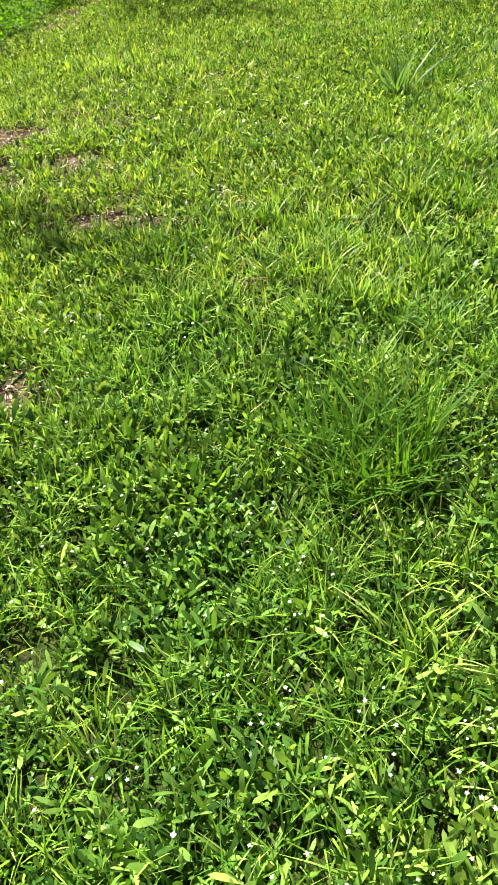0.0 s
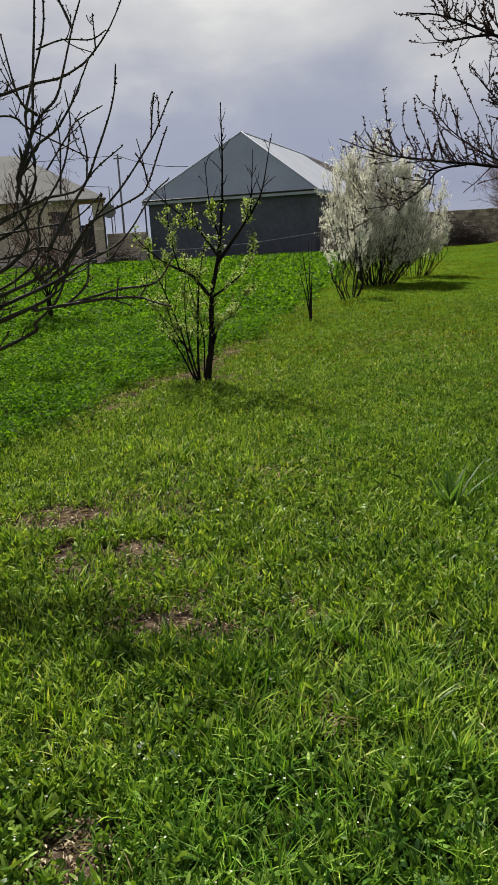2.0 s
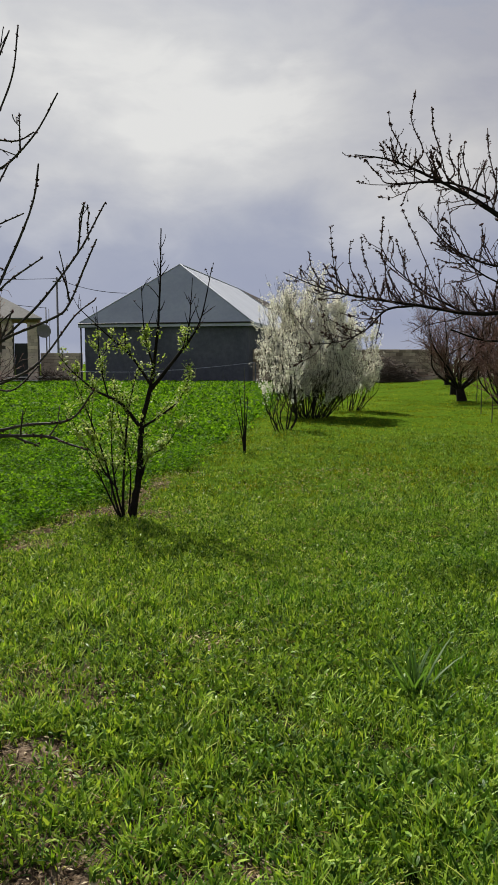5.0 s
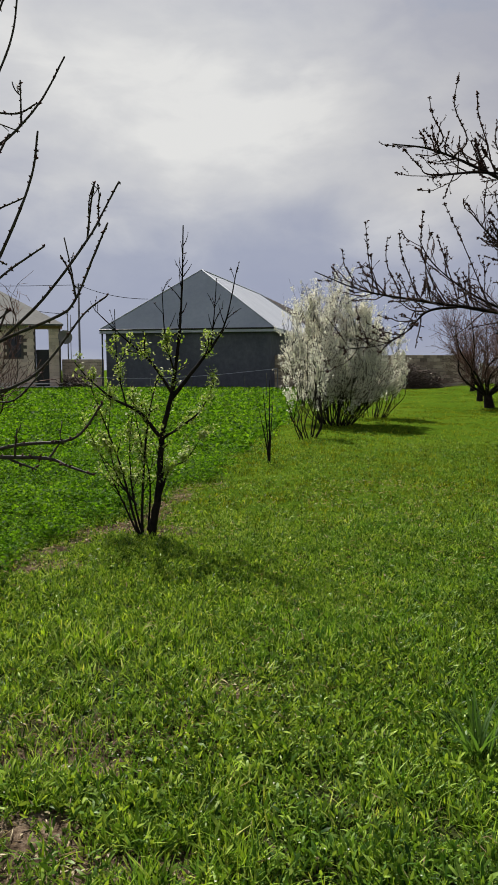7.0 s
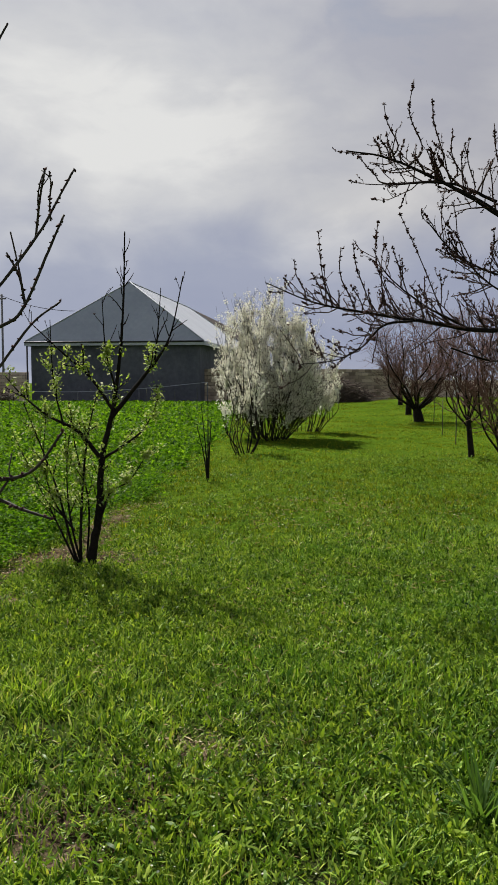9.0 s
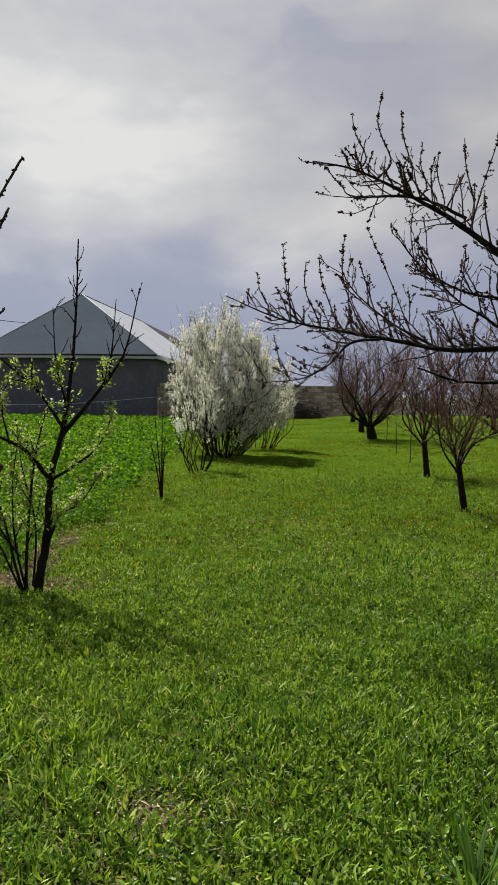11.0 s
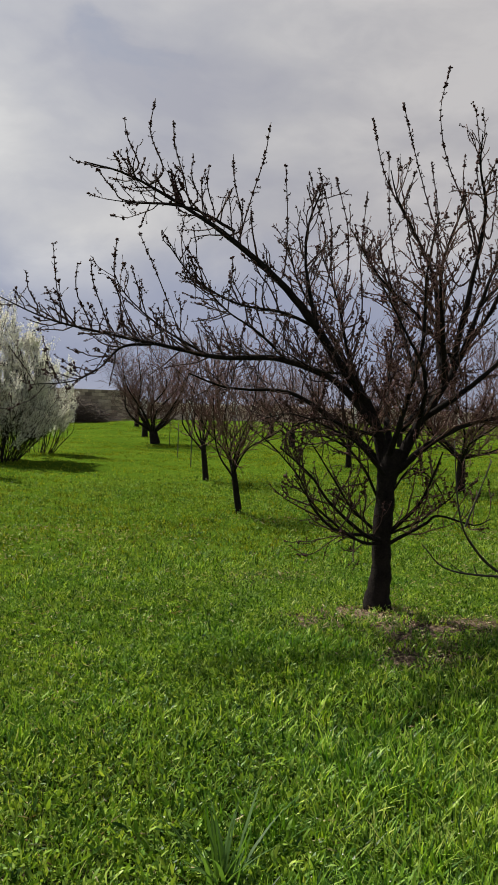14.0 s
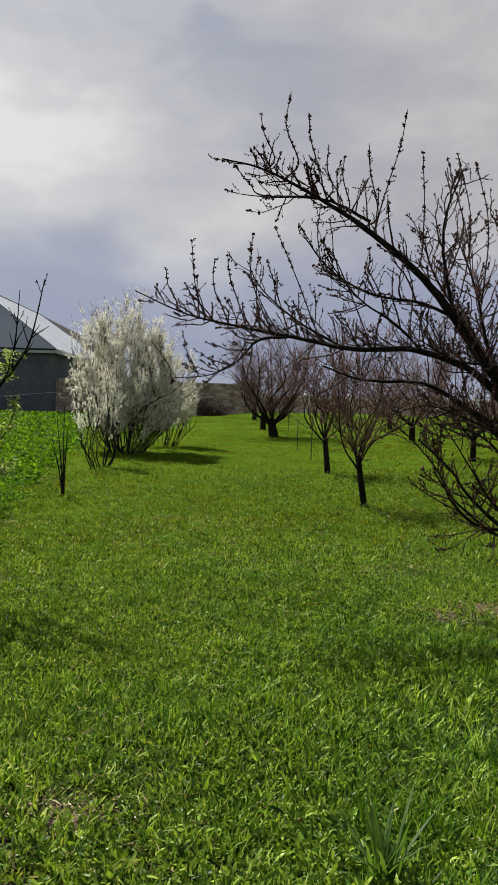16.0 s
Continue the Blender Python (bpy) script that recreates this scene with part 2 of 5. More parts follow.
M_DARKROOF = solid("brown_roof_sheet", (0.07, 0.055, 0.05), (0.14, 0.11, 0.10), 0.6, 0.6)
M_BLOCK = blocks_material("limestone_blocks", (0.15, 0.115, 0.085), (0.50, 0.41, 0.31))
M_TANBLOCK = blocks_material("tan_limestone_blocks", (0.45, 0.355, 0.285), (0.74, 0.61, 0.49))
M_MORTAR = solid("grey_mortar", (0.045, 0.038, 0.032), (0.11, 0.095, 0.08), 3.0, 0.95)
M_PLASTER = solid("white_plaster", (0.55, 0.53, 0.50), (0.75, 0.73, 0.69), 2.0, 0.9)
M_GATE = solid("dark_painted_steel", (0.012, 0.012, 0.013), (0.03, 0.03, 0.03), 2.0, 0.5)
M_GLASS = solid("dark_window_glass", (0.015, 0.017, 0.02), (0.03, 0.035, 0.04), 1.0, 0.08, 3.0, 0.0)
M_STEEL = solid("grey_steel_pole", (0.10, 0.10, 0.105), (0.2, 0.2, 0.205), 3.0, 0.6, metal=0.3)
M_CABLE = solid("black_cable", (0.008, 0.008, 0.009), (0.02, 0.02, 0.02), 3.0, 1.0, spec=0.0)
M_DISH = solid("grey_dish", (0.14, 0.13, 0.12), (0.2, 0.19, 0.18), 2.0, 0.6)
M_WOOD = solid("raw_timber", (0.24, 0.14, 0.07), (0.40, 0.25, 0.14), 3.0, 0.8)
M_KERB = solid("pale_concrete", (0.42, 0.40, 0.37), (0.62, 0.60, 0.56), 2.0, 0.9)
M_BRUSH = solid("dry_brushwood", (0.03, 0.021, 0.017), (0.10, 0.07, 0.055), 5.0, 0.9)
M_PALEBRUSH = solid("bleached_branch", (0.22, 0.18, 0.14), (0.40, 0.34, 0.27), 5.0, 0.9)
M_STAKE = solid("green_grey_stake", (0.03, 0.04, 0.02), (0.09, 0.09, 0.05), 8.0, 0.8)

# ---- mesh helpers ----


class Geo:
    """Gathers triangles and makes one mesh of them."""

    def __init__(self):
        self.v, self.f, self.n = [], [], 0

    def add(self, v, f):
        self.v.append(np.asarray(v, float))
        self.f.append(np.asarray(f, int) + self.n)
        self.n += len(v)

    def tube(self, pts, radii, sides=5, cap=True):
        pts = np.asarray(pts, float)
        k = len(pts)
        tan = np.gradient(pts, axis=0)
        tan /= np.linalg.norm(tan, axis=1)[:, None] + 1e-9
        ref = np.array([0.31, 0.9, 0.2]) if abs(tan[0][2]) > 0.7 else np.array([0.1, 0.05, 1.0])
        u = np.cross(tan, ref)
        u /= np.linalg.norm(u, axis=1)[:, None] + 1e-9
        w = np.cross(tan, u)
        a = np.arange(sides) * (2 * math.pi / sides)
        ring = pts[:, None, :] + np.asarray(radii)[:, None, None] * (u[:, None, :] * np.cos(a)[None, :, None] + w[:, None, :] * np.sin(a)[None, :, None])
        i = np.arange(k - 1)[:, None] * sides + np.arange(sides)[None, :]
        j = np.arange(k - 1)[:, None] * sides + (np.arange(sides)[None, :] + 1) % sides
        f = np.concatenate([np.stack([i, j, j + sides], -1).reshape(-1, 3), np.stack([i, j + sides, i + sides], -1).reshape(-1, 3)])
        if cap:
            top = (k - 1) * sides
            f = np.concatenate([f, [[top, top + m, top + m + 1] for m in range(1, sides - 1)]])
        self.add(ring.reshape(-1, 3), f)

    def blob(self, p, r, stretch=1.3, d=(0, 0, 1)):
        """A small pointed bud."""
        d = np.asarray(d, float)
        d = d / (np.linalg.norm(d) + 1e-9)
        u = np.cross(d, (0.3, 0.8, 0.5))
        u /= np.linalg.norm(u) + 1e-9
        w = np.cross(d, u)
        p = np.asarray(p, float)
        v = [p - d * r * stretch] + [p + r * (u * math.cos(a) + w * math.sin(a)) for a in (0, 2.09, 4.19)] + [p + d * r * stretch]
        self.add(v, [(0, 2, 1), (0, 3, 2), (0, 1, 3), (4, 1, 2), (4, 2, 3), (4, 3, 1)])

    def mesh(self, name, mat, smooth=True):
        me = bpy.data.meshes.new(name)
        v, f = np.concatenate(self.v), np.concatenate(self.f)
        me.vertices.add(len(v))
        me.vertices.foreach_set("co", v.astype(np.float32).ravel())
        me.loops.add(3 * len(f))
        me.loops.foreach_set("vertex_index", f.astype(np.int32).ravel())
        me.polygons.add(len(f))
        me.polygons.foreach_set("loop_start", np.arange(0, 3 * len(f), 3, dtype=np.int32))
        me.polygons.foreach_set("use_smooth", np.full(len(f), smooth))
        me.update(calc_edges=True)
        me.materials.append(mat)
        return me


def empty(name, at, label, category, group="", kind=""):
    ob = new(name)
    ob.location = at
    ob.empty_display_size = 0.2
    return tagged(ob, label, category, group, kind)


MANY = ("twig_spray", "bud_cover", "foliage", "blossom", "stem_clump", "brushwood", "bleached_brushwood", "block_facing", "pillar_facing")


def child(name, me, parent, label=""):
    """A mesh in world coordinates, hung under its thing."""
    ob = new(name, me)
    ob.parent = parent
    off = parent.location.copy()
    p = parent.parent
    while p:
        off += p.location
        p = p.parent
    ob.matrix_parent_inverse = Matrix.Translation(-off)
    return tagged(ob, label, kind="stuff" if name in MANY else "")


def part(name, bm, mat, parent, label="", smooth=False):
    me = bpy.data.meshes.new(name)
    bm.to_mesh(me)
    bm.free()
    me.materials.append(mat)
    if smooth:
        me.polygons.foreach_set("use_smooth", np.full(len(me.polygons), True))
    return child(name, me, parent, label)


def box(bm, x0, x1, y0, y1, z0, z1, m=None):
    vs = [bm.verts.new((x, y, z)) for z in (z0, z1) for x, y in ((x0, y0), (x1, y0), (x1, y1), (x0, y1))]
    for f in ((3, 2, 1, 0), (4, 5, 6, 7), (0, 1, 5, 4), (1, 2, 6, 5), (2, 3, 7, 6), (3, 0, 4, 7)):
        bm.faces.new([vs[i] for i in f])
    if m:
        bmesh.ops.transform(bm, matrix=m, verts=vs)
    return vs


def soft_box(x0, x1, y0, y1, z0, z1, bevel=0.01, m=None):
    bm = bmesh.new()
    box(bm, x0, x1, y0, y1, z0, z1)
    bmesh.ops.bevel(bm, geom=bm.edges[:], offset=bevel, segments=1, affect="EDGES")
    if m:
        bmesh.ops.transform(bm, matrix=m, verts=bm.verts[:])
    return bm


def smooth_line(points, steps=6):
    """A Catmull-Rom line through control points."""
    p = np.asarray(points, float)
    p = np.concatenate([[2 * p[0] - p[1]], p, [2 * p[-1] - p[-2]]])
    out = []
    for k in range(1, len(p) - 2):
        a, b, c, d = p[k - 1:k + 3]
        for s in np.arange(steps) / steps:
            out.append(0.5 * (2 * b + (c - a) * s + (2 * a - 5 * b + 4 * c - d) * s * s + (3 * b - a - 3 * c + d) * s ** 3))
    out.append(p[-2])
    return np.array(out)


def ground_z(x, y):
    x, y = np.asarray(x, float), np.asarray(y, float)
    s = np.clip((y - 27) / 20, 0, 1)
    rise = 0.32 * s * s * (3 - 2 * s)
    lumps = 0.018 * np.sin(1.7 * x + 0.6 * y) + 0.014 * np.sin(2.3 * y - 1.1 * x + 1.0) + 0.01 * np.sin(4.1 * x + 3.3 * y)
    mound = 0.34 * np.exp(-((x - 12.4) / 1.3) ** 2 - ((y - 46.2) / 1.6) ** 2)
    return rise + mound + lumps * np.clip(1 - (np.abs(y) - 30) / 40, 0, 1)


def unit(v):
    return v / (np.linalg.norm(v) + 1e-9)


def sprout(geo, buds, line, radii, level, cfg, rng):
    """Side shoots along a branch, each with its own in turn."""
    c = cfg[level]
    seg = np.linalg.norm(np.diff(line, axis=0), axis=1)
    run = np.concatenate([[0], np.cumsum(seg)])
    total = run[-1]
    for _ in range(max(1, int(total * c["per_m"] * rng.uniform(0.8, 1.2)))):
        s = rng.uniform(c.get("start", 0.2), c.get("stop", 1.0)) * total
        k = min(np.searchsorted(run, s, "right") - 1, len(line) - 2)
        f = (s - run[k]) / (seg[k] + 1e-9)
        p, t = line[k] * (1 - f) + line[k + 1] * f, unit(line[k + 1] - line[k])
        r = radii[k] * (1 - f) + radii[k + 1] * f
        side = unit(np.cross(t, rng.normal(size=3)))
        ang = radians(rng.uniform(*c["angle"]))
        d = unit(t * math.cos(ang) + side * math.sin(ang) + np.array([0, 0, c["up"]]))
        length = c["length"] * rng.uniform(0.35, 1.15) * (1 - 0.45 * s / total)
        n = c.get("segs", 4)
        pts = [p]
        for _k in range(n):
            d = unit(d + rng.normal(size=3) * c["wobble"] + np.array([0, 0, c["lift"]]))
            pts.append(pts[-1] + d * length / n)
        pts = np.array(pts)
        r0 = min(r * 0.75, c["r"] * rng.uniform(0.75, 1.2))
        rr = np.linspace(r0, c["tip"], n + 1)
        geo.tube(pts, rr, c.get("sides", 4))
        if buds is not None and c.get("buds", 0):
            for _b in range(rng.poisson(length * c["buds"])):
                f = rng.uniform(0.15, 1.0) ** 0.7 * n
                k = min(int(f), n - 1)
                bp = pts[k] * (1 - f + k) + pts[k + 1] * (f - k)
                bd = unit(rng.normal(size=3) + (pts[k + 1] - pts[k]) * 6)
                buds.blob(bp + bd * c["bud_r"], c["bud_r"] * rng.uniform(0.6, 1.25), 1.5, bd)
        if buds is not None and c.get("cluster", 0) and rng.random() < 0.6:
            for _b in range(c["cluster"]):
                bp = pts[-1] - d * rng.uniform(-0.01, 0.09) + rng.normal(scale=0.006, size=3)
                buds.blob(bp, 0.0095 * rng.uniform(0.6, 1.3), 1.4, rng.normal(size=3))
        if level + 1 < len(cfg):
            sprout(geo, buds, pts, rr, level + 1, cfg, rng)


# ---- ground ----


def make_ground():
    def axis(near, far, step, grow):
        a = list(np.arange(near[0], near[1] + 1e-6, step))
        d = step
        while a[-1] < far[1]:
            d *= grow
            a.append(a[-1] + d)
        d = step
        while a[0] > far[0]:
            d *= grow
            a.insert(0, a[0] - d)
        return np.array(a)
    xs, ys = axis((-8, 12), (-2500, 2500), 0.2, 1.22), axis((-1, 22), (-2500, 3500), 0.2, 1.2)
    X, Y = np.meshgrid(xs, ys)
    Z = ground_z(X, Y)
    rng = np.random.default_rng(3)
    near = (np.abs(X) < 12) & (Y < 22) & (Y > -1)
    Z = Z + near * rng.normal(scale=0.006, size=Z.shape)
    v = np.stack([X, Y, Z], -1).reshape(-1, 3)
    nx = len(xs)
    i = (np.arange(len(ys) - 1)[:, None] * nx + np.arange(nx - 1)[None, :]).ravel()
    g = Geo()
    g.add(v, np.concatenate([np.stack([i, i + 1, i + nx + 1], -1), np.stack([i, i + nx + 1, i + nx], -1)]))
    me = g.mesh("ground", M_GROUND)
    smooth_soil = np.maximum(np.clip(1.6 * bareness(v[:, 0], v[:, 1], False), 0, 1), 0)
    me.attributes.new("open_soil", "FLOAT", "POINT").data.foreach_set("value", smooth_soil.astype(np.float32))
    ob = new("ground", me)
    tagged(ob, "flat orchard ground of brown soil under spring grass", "ground", kind="structure")


FIELD_EDGE = [(4.0, -3.3), (6.6, -2.55), (8.0, -1.95), (9.8, -1.6), (12.0, -1.0), (15.5, -0.5), (19.0, 0.05), (26.0, 0.9), (48.0, 3.4)]


def edge_x(y):
    """The line between the alfalfa field and the mown strip."""
    y = np.asarray(y, float)
    return np.interp(y, [a for a, _ in FIELD_EDGE], [b for _, b in FIELD_EDGE]) + 0.12 * np.sin(2.1 * y) + 0.08 * np.sin(5.3 * y + 1)


BARE = [(-1.34, 4.18, 0.36, 0.24, 1.0), (-1.64, 4.62, 0.34, 0.2, 0.9), (-0.98, 3.42, 0.22, 0.15, 1.0), (-0.46, 3.45, 0.18, 0.1, 0.75), (-0.98, 2.28, 0.14, 0.12, 0.9), (0.53, 3.49, 0.14, 0.07, 0.7),
        (-1.5, 8.85, 0.5, 0.26, 1.0), (-2.0, 7.5, 0.4, 0.2, 0.6), (2.5, 7.25, 0.5, 0.26, 0.95), (2.95, 6.7, 0.6, 0.3, 0.9), (2.3, 6.3, 0.4, 0.2, 0.6), (2.46, 8.7, 0.5, 0.2, 0.35),
        (-0.85, 4.04, 0.26, 0.12, 0.75), (-0.9, 3.8, 0.7, 0.5, 0.42), (-0.35, 2.75, 0.1, 0.05, 0.6), (-1.0, 4.77, 0.5, 0.3, 0.42), (-0.58, 5.25, 0.22, 0.1, 0.6)]


def bareness(x, y, broken=True):
    b = np.zeros(len(x))
    for cx, cy, rx, ry, most in BARE:
        b = np.maximum(b, most * np.exp(-(((x - cx) / rx) ** 2 + ((y - cy) / ry) ** 2)))
    strip = np.exp(-((x - edge_x(y) - 0.1) / 0.17) ** 2) * np.clip((y - 6.8) / 1.2, 0, 0.9) * np.clip((13.5 - y) / 3, 0, 1)
    if not broken:
        return np.maximum(b, 0.45 * strip)
    ragged = 2.1 * (0.6 * value_noise(x, y, 0.11, 9) + 0.4 * value_noise(x, y, 0.045, 10)) - 0.25
    return np.clip(np.maximum(b, strip) * ragged, 0, 1)


def value_noise(x, y, cell, seed):
    """Smooth noise from 0 to 1 over the plan."""
    rng = np.random.default_rng(seed)
    table = rng.random((64, 64))
    u, w = x / cell, y / cell
    i, j = np.floor(u).astype(int), np.floor(w).astype(int)
    a, b = u - i, w - j
    a, b = a * a * (3 - 2 * a), b * b * (3 - 2 * b)
    t = lambda p, q: table[p % 64, q % 64]
    return (t(i, j) * (1 - a) + t(i + 1, j) * a) * (1 - b) + (t(i, j + 1) * (1 - a) + t(i + 1, j + 1) * a) * b


make_ground()


def spread(n, y0, y1, rng):
    """Random places in the fan of ground that the walk looks over."""
    out = []
    got = 0
    while got < n:
        y = rng.uniform(y0, y1, n)
        x = rng.uniform(-0.45 - 0.375 * y1, max(0.4 + 0.34 * y1, -0.3 + 0.92 * (y1 - 2.5)), n)
        ok = (x > -0.45 - 0.375 * y) & (x < np.maximum(0.4 + 0.34 * y, -0.3 + 0.92 * (y - 2.5)))
        out.append(np.stack([x[ok], y[ok]], -1))
        got += ok.sum()
    return np.concatenate(out)[:n]


def clumped(n, y0, y1, rng, per, wide):
    """Blades in tussocks: the places, and the way each one leans, outwards from its tussock."""
    c = spread(max(1, n // per), y0, y1, rng)
    c = c * np.exp(rng.normal(scale=0.07, size=len(c)))[:, None]
    off = rng.normal(size=(len(c) * per, 2)) * (wide * rng.uniform(0.5, 1.5, len(c))).repeat(per)[:, None]
    return np.repeat(c, per, 0) + off, np.arctan2(off[:, 1], off[:, 0]) + rng.normal(scale=0.7, size=len(off))


def blades(geo, p, height, width, lean, rng, curl=0.5, segs=3, way=None):
    """Curved blades, each a strip that narrows to its tip."""
    n = len(p)
    a = rng.uniform(0, 2 * math.pi, n) if way is None else way
    side = np.stack([-np.sin(a), np.cos(a), np.zeros(n)], -1)
    out = np.stack([np.cos(a), np.sin(a), np.zeros(n)], -1)
    base = np.stack([p[:, 0], p[:, 1], ground_z(p[:, 0], p[:, 1]) - 0.005], -1)
    rows = []
    for k in range(segs):
        s = k / segs
        c = base + out * (height * (lean * s + curl * lean * s * s))[:, None] + np.array([0, 0, 1.0]) * (height * (s - 0.35 * lean * s * s))[:, None]
        w = (width * (0.75 + 0.5 * s if s < 0.4 else 1.15 * (1 - s) + 0.25))[:, None] * 0.5
        rows += [c - side * w, c + side * w]
    tip = base + out * (height * lean * (1 + curl))[:, None] + np.array([0, 0, 1.0]) * (height * (1 - 0.35 * lean))[:, None]
    rows.append(tip)
    m = 2 * segs + 1
    v = np.stack(rows, 1).reshape(-1, 3)
    f = []
    for k in range(segs - 1):
        f += [(2 * k, 2 * k + 1, 2 * k + 3), (2 * k, 2 * k + 3, 2 * k + 2)]
    f.append((2 * segs - 2, 2 * segs - 1, 2 * segs))
    f = (np.arange(n)[:, None, None] * m + np.array(f)[None]).reshape(-1, 3)
    geo.add(v, f)


def leaves(geo, c, d, length, width, rng, fold=0.25, plain=False, face=0.5):
    """Pointed oval leaves from c along d, slightly folded on the midrib; plain ones are a folded rhomb."""
    n = len(c)
    d = d / (np.linalg.norm(d, axis=1)[:, None] + 1e-9)
    ref = rng.normal(size=(n, 3)) * face + np.array([0, 0, 1.0])
    s = np.cross(d, ref)
    s /= np.linalg.norm(s, axis=1)[:, None] + 1e-9
    nrm = np.cross(s, d)
    L, W = length[:, None], width[:, None] * 0.5
    if plain:
        rows = [c, c + d * L * 0.5 - s * W + nrm * W * fold, c + d * L * 0.5 + s * W + nrm * W * fold, c + d * L - nrm * L * 0.12]
        f = np.array([(0, 3, 1), (0, 2, 3)])
        if plain == "blunt":
            rows = [c, c + d * L * 0.34 - s * W * 0.9 + nrm * W * fold, c + d * L * 0.34 + s * W * 0.9 + nrm * W * fold,
                    c + d * L * 0.76 - s * W * 0.78 - nrm * L * 0.08, c + d * L * 0.76 + s * W * 0.78 - nrm * L * 0.08, c + d * L - nrm * L * 0.2]
            f = np.array([(0, 2, 1), (1, 2, 4), (1, 4, 3), (3, 4, 5)])
    else:
        rows = []
        for at, wide in ((0.0, 0.3), (0.25, 0.7), (0.55, 1.0), (0.84, 0.85)):
            mid = c + d * L * at - nrm * L * 0.22 * at * at
            rows += [mid - s * W * wide, mid + s * W * wide]
        rows.append(c + d * L - nrm * L * 0.22)
        f = np.array([(0, 1, 3), (0, 3, 2), (2, 3, 5), (2, 5, 4), (4, 5, 7), (4, 7, 6), (6, 7, 8)])
    m = len(rows)
    geo.add(np.stack(rows, 1).reshape(-1, 3), (np.arange(n)[:, None, None] * m + f[None]).reshape(-1, 3))


def make_grass():
    rng = np.random.default_rng(11)
    near, far = Geo(), Geo()
    for y0, y1, count, h, w, segs, per, wide, geo in (
            (0.7, 2.6, 40000, 0.078, 0.0042, 3, 16, 0.02, near), (2.6, 5.0, 76000, 0.066, 0.0066, 3, 14, 0.022, near), (5.0, 9.0, 100000, 0.060, 0.0090, 2, 12, 0.026, near),
            (9.0, 17.0, 120000, 0.044, 0.009, 2, 8, 0.04, far), (17.0, 32.0, 140000, 0.046, 0.017, 1, 6, 0.07, far), (32.0, 50.0, 80000, 0.05, 0.032, 1, 5, 0.1, far)):
        p, way = clumped(count, y0, y1, rng, per, wide)
        x, y = p.T
        tussock = value_noise(x, y, 0.1 + 0.008 * y0, 3)
        lush = tussock * 0.4 + value_noise(x, y, 0.45, 1) * 0.35 + value_noise(x, y, 1.7, 2) * 0.25
        lush = lush + 0.4 * np.clip(x - 0.1, 0, 1) * np.clip(1 - np.abs(y - 4.4) / 2.4, 0, 1)
        bare = bareness(x, y)
        keep = (rng.random(len(p)) > 1.5 * bare) & (rng.random(len(p)) < 0.08 + 1.15 * tussock * tussock + 0.7 * lush * lush + 0.1 * (y > 5) + 0.2 * (y > 9)) & (x > edge_x(y) - 0.25)
        p, lush, way, bare = p[keep], lush[keep], way[keep], bare[keep]
        n = len(p)
        hh = h * (0.4 + 1.15 * lush) * rng.uniform(0.5, 1.4, n) * (1 - 0.6 * bare) * (1 - 0.4 * np.clip((p[:, 1] - 5.5) / 3, 0, 1) * (p[:, 1] < 9))
        blades(geo, p, hh, w * (0.75 + 0.5 * lush) * rng.uniform(0.6, 1.5, n), rng.uniform(0.05, 0.8, n), rng, 0.6, segs, way)
    tagged(new("grass", near.mesh("grass", M_GRASS, True)), "short bright green spring grass with bare gaps", "grass", kind="stuff")
    tagged(new("distant_grass", far.mesh("distant_grass", M_FARGRASS, True)), "sunlit yellow-green grass strip between the trees", "grass", kind="stuff")


make_grass()


def make_outer_grass():
    """Thinner cover on the rest of the orchard floor."""
    rng = np.random.default_rng(18)
    g = Geo()
    p = np.stack([rng.uniform(-11, 13, 150000), rng.uniform(-7, 17, 150000)], -1)
    x, y = p.T
    seen = (x > -0.3 - 0.375 * y) & (x < np.maximum(0.3 + 0.34 * y, -0.4 + 0.92 * (y - 2.5))) & (y > 0.9)
    p = p[~seen & (x > edge_x(np.maximum(y, 4.0)) - 0.2 - 0.35 * np.clip(4 - y, 0, 12))]
    n = len(p)
    blades(g, p, 0.08 * rng.uniform(0.5, 1.5, n), 0.016 * rng.uniform(0.6, 1.4, n), rng.uniform(0.1, 0.8, n), rng, 0.5, 1)
    tagged(new("outer_grass", g.mesh("outer_grass", M_GRASS)), "thin green grass over the rest of the orchard floor", "grass", kind="stuff")


make_outer_grass()


